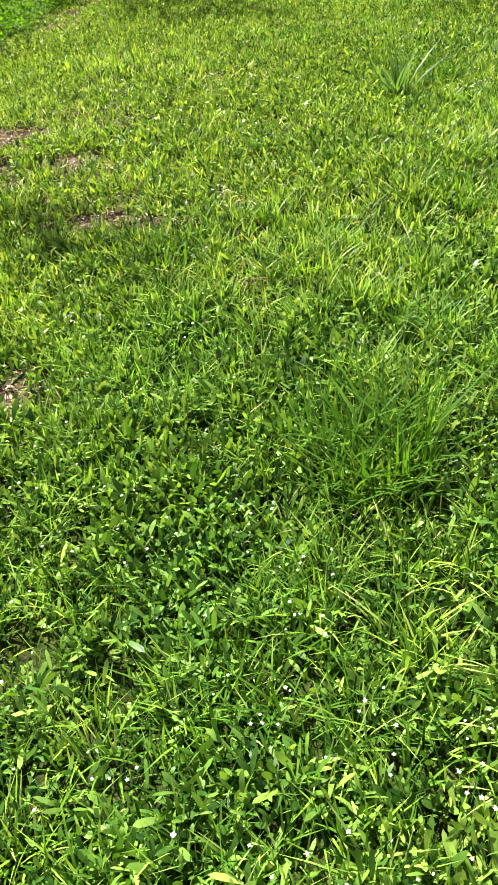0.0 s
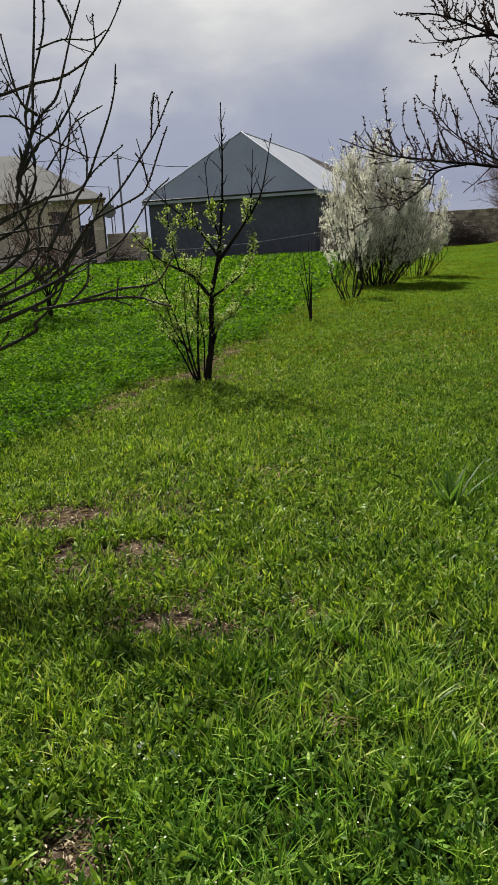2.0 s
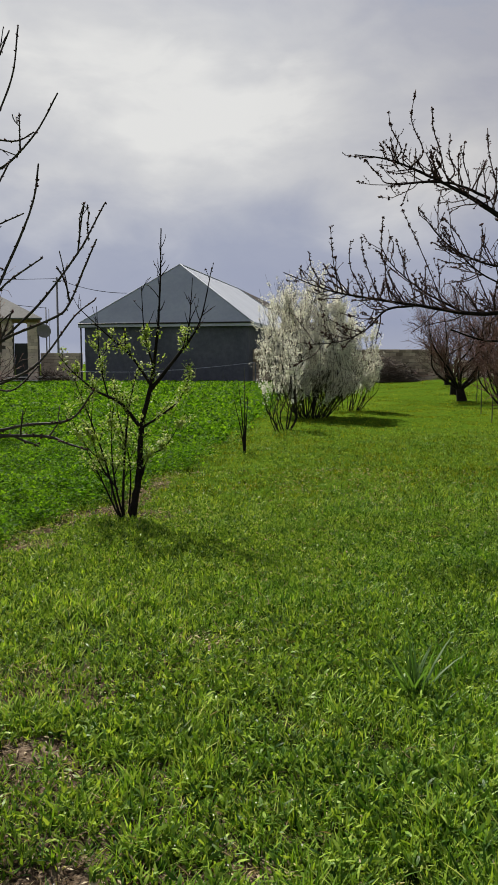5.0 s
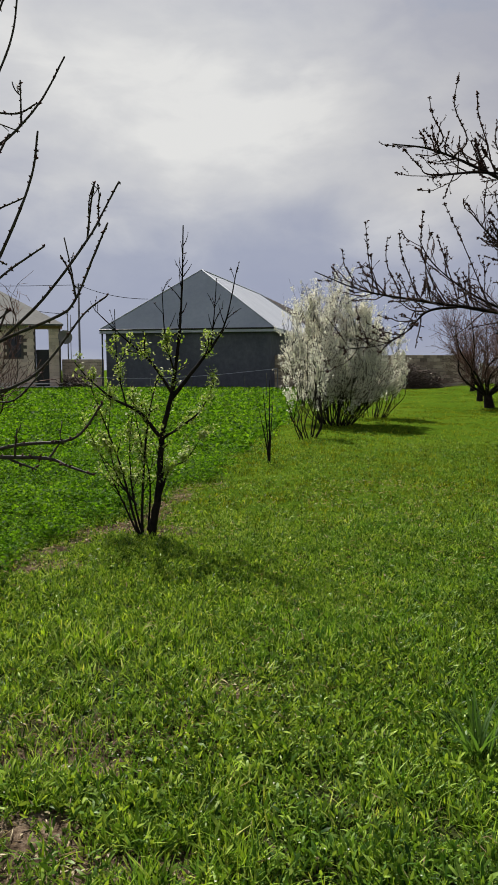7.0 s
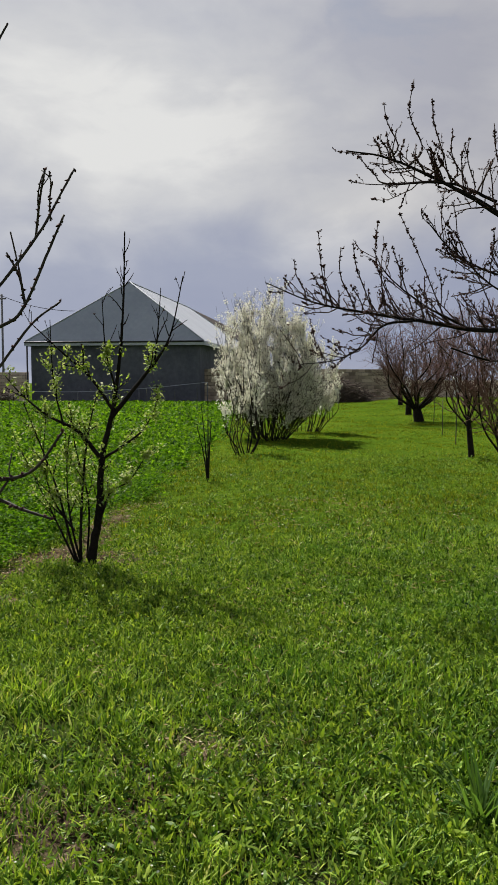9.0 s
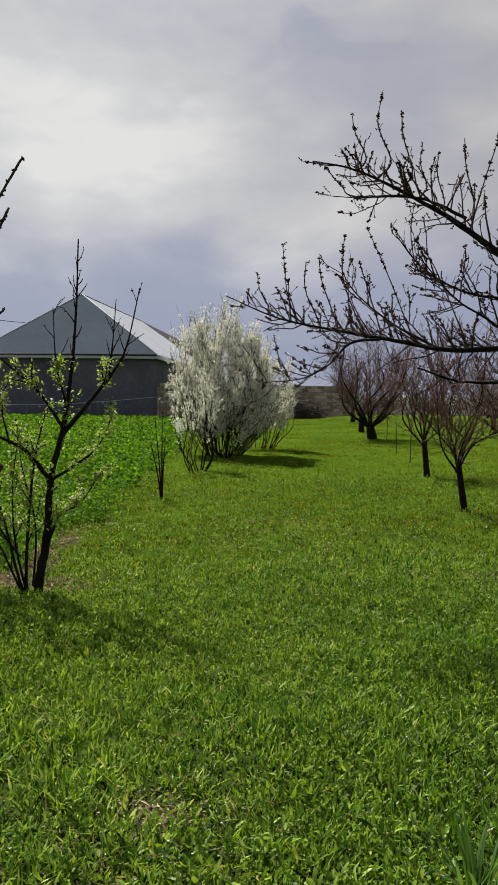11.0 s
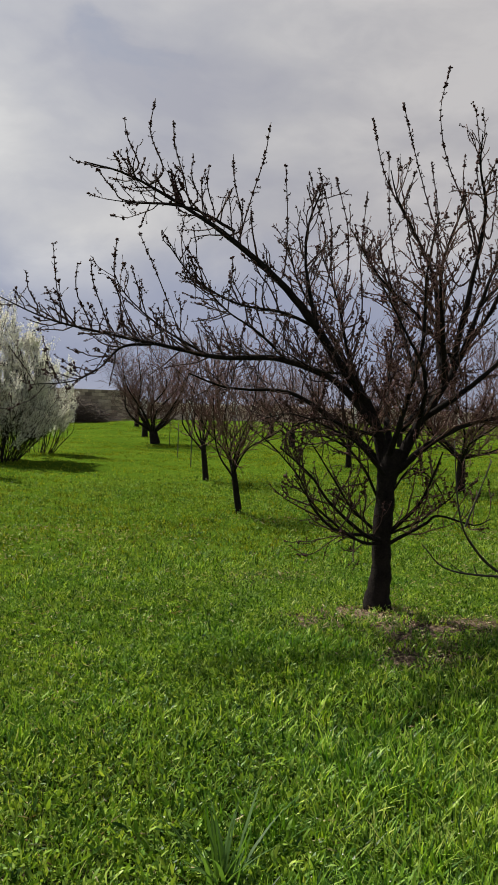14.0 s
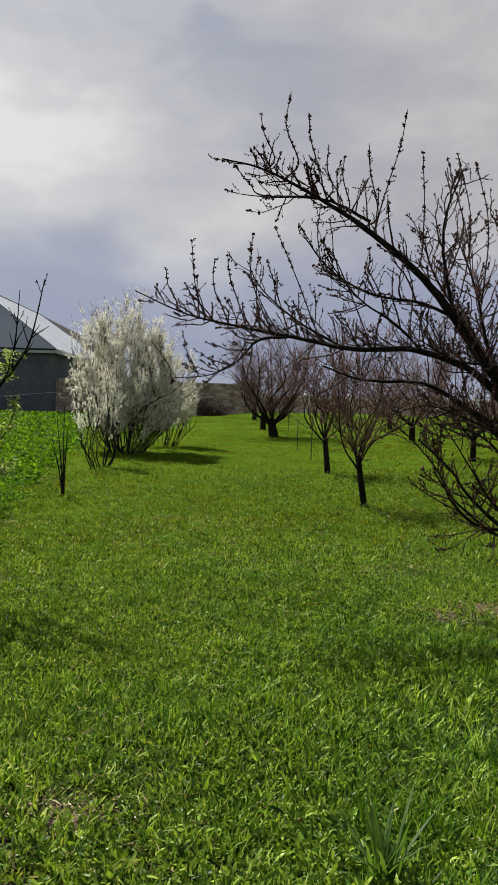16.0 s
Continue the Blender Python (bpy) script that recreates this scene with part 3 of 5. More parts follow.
def make_weeds():
    """Rosettes of lance leaves: longer ones in a few patches, small ones filling in between."""
    rng = np.random.default_rng(12)
    g = Geo()
    for y0, y1, count, size, k, slim, plain in ((0.7, 2.6, 9000, 0.040, 7, (0.15, 0.26), False), (0.7, 2.6, 10000, 0.019, 7, (0.35, 0.65), "blunt"),
                                                (2.6, 5.0, 15000, 0.038, 6, (0.16, 0.28), "blunt"), (2.6, 5.0, 18000, 0.017, 6, (0.35, 0.6), True),
                                                (5.0, 9.0, 22000, 0.032, 5, (0.18, 0.32), True), (5.0, 9.0, 18000, 0.022, 5, (0.35, 0.55), True), (9.0, 17.0, 38000, 0.030, 4, (0.25, 0.5), True)):
        p = spread(count, y0, y1, rng) * np.exp(rng.normal(scale=0.07, size=count))[:, None]
        x, y = p.T
        patch = value_noise(x, y, 0.09 + 0.01 * y0, 4) * 0.45 + value_noise(x, y, 0.4, 5) * 0.35 + value_noise(x, y, 1.3, 6) * 0.2
        keep = (rng.random(len(p)) < 0.02 + 0.24 * (y > 5) + patch * patch * 2.4) & (rng.random(len(p)) > bareness(x, y) * 1.35) & (x > edge_x(y) - 0.3)
        p, patch = p[keep], patch[keep]
        n = len(p)
        q = np.repeat(p, k, 0) + rng.normal(scale=0.2 * size, size=(n * k, 2))
        a, el = rng.uniform(0, 2 * math.pi, n * k), rng.uniform(0.2, 1.35, n * k)
        d = np.stack([np.cos(a) * np.cos(el), np.sin(a) * np.cos(el), np.sin(el)], -1)
        c = np.stack([q[:, 0], q[:, 1], ground_z(q[:, 0], q[:, 1]) + rng.uniform(0, 0.045, n * k) * np.repeat(0.4 + patch, k)], -1)
        L = size * rng.uniform(0.4, 1.4, n * k) * np.repeat(0.6 + 0.7 * patch, k)
        leaves(g, c, d, L, L * rng.uniform(*slim, n * k), rng, plain=plain, face=0.8)
    tagged(new("broadleaf_weeds", g.mesh("broadleaf_weeds", M_WEED)), "low lance-leaved weeds growing among the grass", "weeds", kind="stuff")


make_weeds()


def make_alfalfa():
    rng = np.random.default_rng(13)
    g = Geo()
    for y0, y1, count, size, h, k in ((1.0, 5.0, 4000, 0.045, 0.16, 4), (5.0, 9.0, 12000, 0.031, 0.16, 7), (9.0, 15.0, 17000, 0.038, 0.19, 7), (15.0, 26.0, 18000, 0.08, 0.13, 5), (26.0, 48.0, 15000, 0.13, 0.1, 4)):
        y = rng.uniform(y0, y1, count * 2)
        x = rng.uniform(-1.6 - 0.5 * y1, edge_x(y1) + 0.5, count * 2)
        ok = (x < edge_x(y) + rng.normal(scale=0.12, size=len(x))) & (x > -1.6 - 0.5 * y)
        p = np.stack([x[ok], y[ok]], -1)[:count]
        hum = value_noise(p[:, 0], p[:, 1], 0.27, 7) * 0.6 + value_noise(p[:, 0], p[:, 1], 1.2, 8) * 0.4
        keep = (rng.random(len(p)) < 0.1 + 2.2 * hum * hum) & (rng.random(len(p)) > 1.2 * bareness(p[:, 0], p[:, 1]))
        p, hum = p[keep], hum[keep]
        n = len(p)
        q = np.repeat(p, k, 0) + rng.normal(scale=size * 0.9, size=(n * k, 2))
        z = ground_z(q[:, 0], q[:, 1]) + np.repeat(h * (0.1 + 1.35 * hum), k) * rng.uniform(0.35, 1.0, n * k)
        a, el = rng.uniform(0, 2 * math.pi, n * k), rng.uniform(-0.2, 0.9, n * k)
        d = np.stack([np.cos(a) * np.cos(el), np.sin(a) * np.cos(el), np.sin(el)], -1)
        L = size * rng.uniform(0.6, 1.3, n * k)
        leaves(g, np.stack([q[:, 0], q[:, 1], z], -1), d, L, L * rng.uniform(0.5, 0.8, n * k), rng, plain=True, face=0.8)
    tagged(new("alfalfa", g.mesh("alfalfa", M_ALFALFA)), "dense dark green alfalfa field beside the grass strip", "crop", kind="stuff")


make_alfalfa()


def grass_tufts():
    """Tall clumps that stand out of the lawn."""
    for k, (x, y, r, h, count, w, label) in enumerate((
            (-0.03, 1.88, 0.17, 0.2, 340, 0.0062, "tall lush tuft of bright green grass"), (-0.22, 1.36, 0.13, 0.12, 150, 0.006, "low arching tuft of green grass"),
            (0.37, 4.68, 0.07, 0.29, 60, 0.011, "pale grey-green tuft of broad arching blades"), (1.62, 6.45, 0.5, 0.11, 520, 0.009, "dark lush patch of tall grass"),
            (0.12, 5.72, 0.3, 0.11, 220, 0.009, "dark lush patch of tall grass"), (1.42, 7.1, 0.36, 0.1, 260, 0.009, "dark lush patch of tall grass"),
            (1.5, 5.15, 0.5, 0.13, 460, 0.009, "dark lush patch of tall grass"),
            (0.62, 4.95, 0.2, 0.15, 240, 0.006, "low arching tuft of green grass"), (0.45, 3.3, 0.16, 0.14, 200, 0.006, "low arching tuft of green grass"),
            (-1.40, 4.33, 0.05, 0.1, 40, 0.012, "small dark weed rosette on bare soil"), (-0.62, 3.0, 0.12, 0.13, 160, 0.006, "low arching tuft of green grass"))):
        rng = np.random.default_rng(200 + k)
        t = empty("grass_tuft", (x, y, float(ground_z(x, y))), label, "grass tuft", "grass tufts")
        for turn in range(6 if count > 100 else 3):
            m = count // (6 if count > 100 else 3)
            g = Geo()
            a, s = turn * 1.047 + rng.uniform(-0.9, 0.9, m), r * rng.uniform(0.6, 1.15) * np.sqrt(rng.random(m))
            p = np.stack([x + s * np.cos(a), y + s * np.sin(a)], -1)
            blades(g, p, h * rng.uniform(0.6, 1.1) * rng.uniform(0.35, 1.15, m), w * rng.uniform(0.7, 1.5, m), rng.uniform(0.05, 0.75, m), rng, 0.7, 4, a + rng.normal(scale=1.7, size=m))
            tagged(child("blade_spray", g.mesh("blade_spray", M_TUFT if k != 2 else M_PALETUFT), t), kind="stuff")


M_TUFT = leafy("lush_blades", [(0.036, 0.10, 0.008), (0.060, 0.145, 0.012), (0.098, 0.185, 0.018)], 2.0, ((0.85, 0.95, 0.85), (1.15, 1.05, 1.0)), rough=0.55, spec=0.08)
M_PALETUFT = leafy("pale_blades", [(0.05, 0.11, 0.025), (0.075, 0.145, 0.035), (0.10, 0.175, 0.05)], 2.0, ((0.9, 0.95, 0.9), (1.1, 1.05, 1.0)), rough=0.5, spec=0.15)
grass_tufts()


def small_flowers():
    """White chickweed stars scattered over the nearest grass, and one speedwell."""
    rng = np.random.default_rng(15)
    g = Geo()
    p = np.concatenate([spread(360, 0.9, 2.6, rng), spread(380, 2.6, 6.0, rng), rng.normal((0.05, 1.35), (0.16, 0.22), (70, 2))])
    keep = value_noise(p[:, 0], p[:, 1], 0.5, 17) > 0.45
    for x, y in p[keep]:
        z = float(ground_z(x, y)) + rng.uniform(0.06, 0.1)
        c = np.repeat([[x, y, z]], 5, 0)
        a = np.arange(5) * 1.2566 + rng.uniform(0, 6)
        d = np.stack([np.cos(a), np.sin(a), np.full(5, 0.25)], -1) + rng.normal(scale=0.2, size=3)
        leaves(g, c, d, np.full(5, rng.uniform(0.0025, 0.0048)), np.full(5, 0.0034), rng, plain=True)
    tagged(new("chickweed_flowers", g.mesh("chickweed_flowers", M_BLOSSOM)), "tiny white chickweed flowers dotted over the grass", "flowers", kind="stuff")
    g = Geo()
    c = np.repeat([[-0.39, 1.06, 0.085]], 4, 0)
    a = np.arange(4) * 1.571
    leaves(g, c, np.stack([np.cos(a), np.sin(a), np.full(4, 0.3)], -1), np.full(4, 0.0045), np.full(4, 0.0045), rng)
    tagged(new("speedwell_flower", g.mesh("speedwell_flower", M_BLUE)), "single tiny pale blue speedwell flower in the grass", "flower")


M_BLUE = solid("speedwell_petal", (0.22, 0.26, 0.62), (0.45, 0.48, 0.8), 60.0, 0.7)
small_flowers()


def litter():
    """Dry leaf scraps and straw on the bare soil and down in the grass."""
    rng = np.random.default_rng(16)
    g = Geo()
    p = [spread(1200, 0.9, 9.0, rng)]
    for cx, cy, rx, ry, most in BARE:
        p.append(rng.normal((cx, cy), (rx * 0.7, ry * 0.7), (420 if cy < 6 else 800, 2)))
    along = rng.uniform(7.0, 12.0, 1600)
    p.append(np.stack([edge_x(along) + 0.1 + rng.normal(scale=0.13, size=1600), along], -1))
    p = np.concatenate(p)
    n = len(p)
    a = rng.uniform(0, 2 * math.pi, n)
    c = np.stack([p[:, 0], p[:, 1], ground_z(p[:, 0], p[:, 1]) + rng.uniform(0.004, 0.02, n)], -1)
    L = rng.uniform(0.008, 0.034, n) * rng.uniform(0.5, 1.3, n)
    leaves(g, c, np.stack([np.cos(a), np.sin(a), rng.uniform(-0.1, 0.35, n)], -1), L, L * np.where(rng.random(n) < 0.65, 0.1, rng.uniform(0.25, 0.5, n)), rng, plain=True)
    # bleached straws caught upright among the blades
    p = spread(16000, 0.9, 12.0, rng)
    thin = value_noise(p[:, 0], p[:, 1], 0.35, 21) * 0.6 + value_noise(p[:, 0], p[:, 1], 1.1, 22) * 0.4
    p = p[(rng.random(len(p)) < np.clip(3.2 * thin - 1.35, 0.03, 1) + 1.5 * bareness(p[:, 0], p[:, 1])) & (p[:, 0] > edge_x(p[:, 1]))]
    n = len(p)
    a = rng.uniform(0, 2 * math.pi, n)
    c = np.stack([p[:, 0], p[:, 1], ground_z(p[:, 0], p[:, 1]) + rng.uniform(0.005, 0.04, n)], -1)
    L = rng.uniform(0.02, 0.075, n)
    leaves(g, c, np.stack([np.cos(a), np.sin(a), rng.uniform(0.0, 0.7, n)], -1), L, 0.0025 + 0.0006 * p[:, 1], rng, plain=True)
    tagged(new("dry_litter", g.mesh("dry_litter", M_DRY)), "dry brown leaf scraps and straw on bare soil", "leaf litter", kind="stuff")


litter()

# ---- buildings ----
ROW = 0.2  # height of a course of blocks with its joint


def block_mesh(w=0.385, h=0.188, d=0.06, mat=M_BLOCK):
    bm = soft_box(-w / 2, w / 2, -d / 2, d / 2, -h / 2, h / 2, 0.008)
    me = bpy.data.meshes.new("block")
    bm.to_mesh(me)
    bm.free()
    me.materials.append(mat)
    return me


def stone_wall(name, x0, x1, y, z0, rows, label, per=0.4, mat=M_BLOCK):
    """A block wall: a mortar core and one object for each block of its near face."""
    top = z0 + rows * ROW
    bm = soft_box(x0, x1, y, y + 0.19, z0 - 0.4, top - 0.01, 0.01)
    me = bpy.data.meshes.new(name)
    bm.to_mesh(me)
    bm.free()
    me.materials.append(M_MORTAR)
    wall = tagged(new(name, me), label, "wall", kind="structure")
    full, rng = block_mesh(mat=mat), random.Random(len(name) * 7 + rows)
    half = block_mesh(0.185, mat=mat)
    for r in range(rows):
        x = x0
        first = r % 2
        while x < x1 - 0.12:
            w = 0.2 if first or x1 - x < 0.39 else per
            first = 0
            b = new("block", half if w == 0.2 else full)
            b.location = (x + w / 2, y - 0.012 + rng.uniform(-0.006, 0.006), z0 + (r + 0.5) * ROW + rng.uniform(-0.004, 0.004))
            b.rotation_euler = (0, radians(rng.uniform(-0.8, 0.8)), 0)
            b.parent = wall
            x += w
    return wall


def joined_blocks(x0, x1, z0, z1, y, holes=()):
    """The face of a block wall as one mesh of single blocks."""
    g = Geo()
    rng = random.Random(5)
    rows = int(round((z1 - z0) / ROW))
    for r in range(rows):
        x = x0 - (0.2 if r % 2 else 0)
        while x < x1:
            a, b = max(x, x0) + 0.007, min(x + 0.4, x1) - 0.007
            c, d = z0 + r * ROW + 0.006, z0 + (r + 1) * ROW - 0.006
            x += 0.4
            if b - a < 0.05 or any(a < h1 and b > h0 and c < h3 and d > h2 for h0, h1, h2, h3 in holes):
                continue
            o = rng.uniform(-0.006, 0.006)
            v = [(a, y + o - 0.02, c), (b, y + o - 0.02, c), (b, y + o - 0.02, d), (a, y + o - 0.02, d), (a - 0.005, y + 0.03, c - 0.005), (b + 0.005, y + 0.03, c - 0.005), (b + 0.005, y + 0.03, d + 0.005), (a - 0.005, y + 0.03, d + 0.005)]
            g.add(v, [(0, 1, 2), (0, 2, 3), (4, 5, 1), (4, 1, 0), (5, 6, 2), (5, 2, 1), (6, 7, 3), (6, 3, 2), (7, 4, 0), (7, 0, 3)])
    return g


HOUSE = pose(-9.02, 50.85, 0.25, 0, 0, -13.9)  # its near left corner, looking along the facade
HW, HD, HE, HR = 10.35, 22.2, 3.54, 7.37  # width, depth, wall height, ridge height over the base


def roof_face(points, mat, name, parent, thick=0.06, label=""):
    """One slope of sheet metal with its thickness."""
    bm = bmesh.new()
    vs = [bm.verts.new(p) for p in points]
    f = bm.faces.new(vs)
    r = bmesh.ops.extrude_face_region(bm, geom=[f])
    f.normal_update()
    up = f.normal if f.normal.z > 0 else -f.normal
    for v in r["geom"]:
        if isinstance(v, bmesh.types.BMVert):
            v.co -= up * thick
    bmesh.ops.recalc_face_normals(bm, faces=bm.faces[:])
    bmesh.ops.transform(bm, matrix=HOUSE, verts=bm.verts[:])
    return part(name, bm, mat, parent, label)


def grey_house():
    h = empty("house", HOUSE.translation, "grey house with dark rendered wall and pale metal hip roof", "house")
    bm = bmesh.new()
    box(bm, 0, HW, 0, HD, -0.5, HE, HOUSE)
    part("wall", bm, M_STUCCO, h, "windowless wall in dark charcoal render")
    o, e = 0.28, HE + 0.1
    inset, ridge = 2.25, 16.35
    A, B, C, D = (-o, -o, e), (HW + o, -o, e), (HW + o, HD + o, e), (-o, HD + o, e)
    P, Q = (5.5, inset, HR), (5.5, inset + ridge, HR)
    roof_face([A, B, P], M_ROOF, "roof", h, label="grey sheet-metal hip end of the roof")
    roof_face([B, C, Q, P], M_ROOF, "roof", h)
    roof_face([C, D, Q], M_ROOF, "roof", h)
    roof_face([D, A, P, Q], M_ROOF, "roof", h)
    for x0, x1, y0, y1 in ((-o, HW + o, -o - 0.03, -o + 0.02), (HW + o - 0.02, HW + o + 0.03, -o, HD + o), (-o - 0.03, -o + 0.02, -o, HD + o)):
        part("fascia", soft_box(x0, x1, y0, y1, HE - 0.14, e + 0.01, 0.008, HOUSE), M_FASCIA, h, "pale metal fascia board")
    part("soffit", soft_box(-o, HW + o, -o, 0, HE - 0.05, HE - 0.01, 0.005, HOUSE), M_FASCIA, h)
    for a, b in ((A, P), (B, P), (P, Q), (Q, C)):
        g = Geo()
        g.tube([HOUSE @ Vector(a) + Vector((0, 0, 0.02)), HOUSE @ Vector(b) + Vector((0, 0, 0.02))], [0.045, 0.045], 6)
        child("ridge_cap", g.mesh("ridge_cap", M_ROOF), h)
    g = Geo()
    g.tube([HOUSE @ Vector((-o, -o - 0.06, e - 0.03)), HOUSE @ Vector((HW + o, -o - 0.06, e - 0.03))], [0.05, 0.05], 8)
    child("gutter", g.mesh("gutter", M_GATE), h, "dark half-round gutter")
    g = Geo()
    g.tube([HOUSE @ Vector((-0.2, -0.12, -0.2)), HOUSE @ Vector((-0.2, -0.12, HE))], [0.05, 0.05], 8)
    child("downpipe", g.mesh("downpipe", M_GATE), h)


grey_house()
stone_wall("wall_right", 0.9, 13.4, 49.6, 0.3, 10, "boundary wall of weathered limestone blocks")
stone_wall("wall_left", -11.8, -9.25, 51.0, 0.3, 9, "low tan limestone boundary wall between the two houses", mat=M_TANBLOCK)


def far_wall():
    """A low pale wall far off beyond the orchard, with a coping and piers."""
    w = empty("field_wall", (20, 64, 0.3), "long low pale wall far beyond the orchard", "wall", kind="structure")
    part("wall_body", soft_box(18, 75, 64, 64.3, -0.2, 1.7, 0.02), M_TANBLOCK, w)
    for k in range(15):
        part("pier", soft_box(18 + 4 * k, 18.4 + 4 * k, 63.92, 64.38, -0.2, 1.95, 0.02), M_PLASTER, w)


far_wall()


def tan_house():
    X0, X1, Y, Z = -25.0, -12.95, 49.0, 0.3
    h = empty("house", (X0, Y, Z), "tan limestone-block house with a porch and grey roof", "house")
    win = (-14.5, -13.75, 2.2, 3.5)
    bm = bmesh.new()
    for a, b, c, d in ((X0, win[0], Z - 0.5, 4.1), (win[1], X1, Z - 0.5, 4.1), (win[0], win[1], Z - 0.5, win[2]), (win[0], win[1], win[3], 4.1)):
        box(bm, a, b, Y + 0.03, Y + 0.3, c, d)
    part("wall", bm, M_MORTAR, h)
    bm = bmesh.new()
    side = [(X1 - 0.3, Y + 0.3), (X1, Y + 0.3), (X1 - 2.9, Y + 9), (X1 - 3.2, Y + 9)]
    lo, hi = [bm.verts.new((a, b, Z - 0.5)) for a, b in side], [bm.verts.new((a, b, 4.1)) for a, b in side]
    bm.faces.new(lo[::-1]), bm.faces.new(hi)
    for k in range(4):
        bm.faces.new([lo[k], lo[(k + 1) % 4], hi[(k + 1) % 4], hi[k]])
    part("side_wall", bm, M_TANBLOCK, h)
    child("block_facing", joined_blocks(X0, X1, Z, 4.1, Y, [win]).mesh("block_facing", M_TANBLOCK, False), h, "courses of tan limestone blocks")
    w = part("window", soft_box(win[0], win[1], Y + 0.06, Y + 0.1, win[2], win[3], 0.01), M_GLASS, h, "dark narrow window")
    for a, b, c, d in ((win[0], win[0] + 0.06, win[2], win[3]), (win[1] - 0.06, win[1], win[2], win[3]), (win[0], win[1], win[2], win[2] + 0.06), (win[0], win[1], win[3] - 0.06, win[3])):
        part("window_frame", soft_box(a, b, Y + 0.02, Y + 0.07, c, d, 0.006), M_WOOD, w)
    # porch: pillar, beam, steel gate
    child("pillar_facing", joined_blocks(-12.1, -11.5, Z, 3.9, Y).mesh("pillar_facing", M_TANBLOCK, False), h)
    part("pillar_core", soft_box(-12.08, -11.52, Y + 0.02, Y + 0.6, Z - 0.5, 3.9, 0.01), M_MORTAR, h)
    part("porch_beam", soft_box(-13.0, -11.4, Y - 0.02, Y + 0.5, 3.86, 4.08, 0.015), M_WOOD, h, "raw timber porch beam")
    part("gate", soft_box(-12.93, -12.12, Y + 0.25, Y + 0.31, Z, 2.65, 0.01), M_GATE, h, "dark steel gate leaf")
    part("plinth", soft_box(X0, -11.3, Y - 0.5, Y - 0.05, Z - 0.4, Z + 0.18, 0.02), M_KERB, h, "pale concrete plinth along the wall")
    for pts, nm in (([(X0 - 1, Y - 0.5, 4.12), (-11.1, Y - 0.5, 4.12), (-17.9, Y + 5, 7.35), (X0 - 1, Y + 5, 7.35)], "roof"),
                    ([(-11.1, Y - 0.5, 4.12), (-14.2, Y + 10, 4.12), (-17.9, Y + 5, 7.35)], "roof")):
        bm = bmesh.new()
        top = [bm.verts.new(p) for p in pts]
        low = [bm.verts.new((p[0], p[1], p[2] - 0.09)) for p in pts]
        bm.faces.new(top), bm.faces.new(low[::-1])
        for k in range(len(pts)):
            bm.faces.new([top[k], low[k], low[(k + 1) % len(pts)], top[(k + 1) % len(pts)]])
        part(nm, bm, M_OLDROOF, h, "weathered grey sheet roof")
    d = empty("satellite_dish", (-11.25, Y - 0.2, 3.3), "grey satellite dish fixed to the porch pillar", "satellite dish")
    bm = bmesh.new()
    bmesh.ops.create_uvsphere(bm, u_segments=24, v_segments=12, radius=0.8)
    bmesh.ops.delete(bm, geom=[v for v in bm.verts if v.co.z > -0.55], context="VERTS")
    bmesh.ops.solidify(bm, geom=bm.faces[:], thickness=0.02)
    bmesh.ops.transform(bm, matrix=Matrix.Translation((-11.1, Y - 0.15, 3.35)) @ Euler((radians(62), radians(58), 0)).to_matrix().to_4x4() @ Matrix.Translation((0, 0, 0.6)) @ Matrix.Diagonal((0.75, 0.75, 0.9, 1)), verts=bm.verts[:])
    part("dish", bm, M_DISH, d, smooth=True)
    g = Geo()
    g.tube([(-11.5, Y + 0.1, 3.2), (-11.2, Y - 0.05, 3.25)], [0.03, 0.03], 6)
    child("bracket", g.mesh("bracket", M_STEEL), d)


tan_house()


def brown_house():
    """A house behind the grey one, of which little but the dark roof shows."""
    x0, x1, xe, y0, y1, z0, z1 = -7.0, 0.99, 9.17, 76.0, 86.0, 4.6, 8.84
    h = empty("house", (x0, y0, 0.3), "far house with a dark brown hip roof", "house")
    part("wall", soft_box(x0 - 3, xe - 0.5, y0 + 0.5, y1 - 0.5, -0.2, z0, 0.03), M_PLASTER, h)
    ym = 80.0
    for pts in ([(x0 - 4, y0, z0), (xe, y0, z0), (x1, ym, z1), (x0, ym, z1)], [(xe, y0, z0), (xe, y1, z0), (x1, ym, z1)],
                [(xe, y1, z0), (x0 - 4, y1, z0), (x0, ym, z1), (x1, ym, z1)], [(x0 - 4, y1, z0), (x0 - 4, y0, z0), (x0, ym, z1)]):
        bm = bmesh.new()
        top = [bm.verts.new(p) for p in pts]
        low = [bm.verts.new((p[0], p[1], p[2] - 0.09)) for p in pts]
        bm.faces.new(top), bm.faces.new(low[::-1])
        for k in range(len(pts)):
            bm.faces.new([top[k], low[k], low[(k + 1) % len(pts)], top[(k + 1) % len(pts)]])
        part("roof", bm, M_DARKROOF, h)


brown_house()


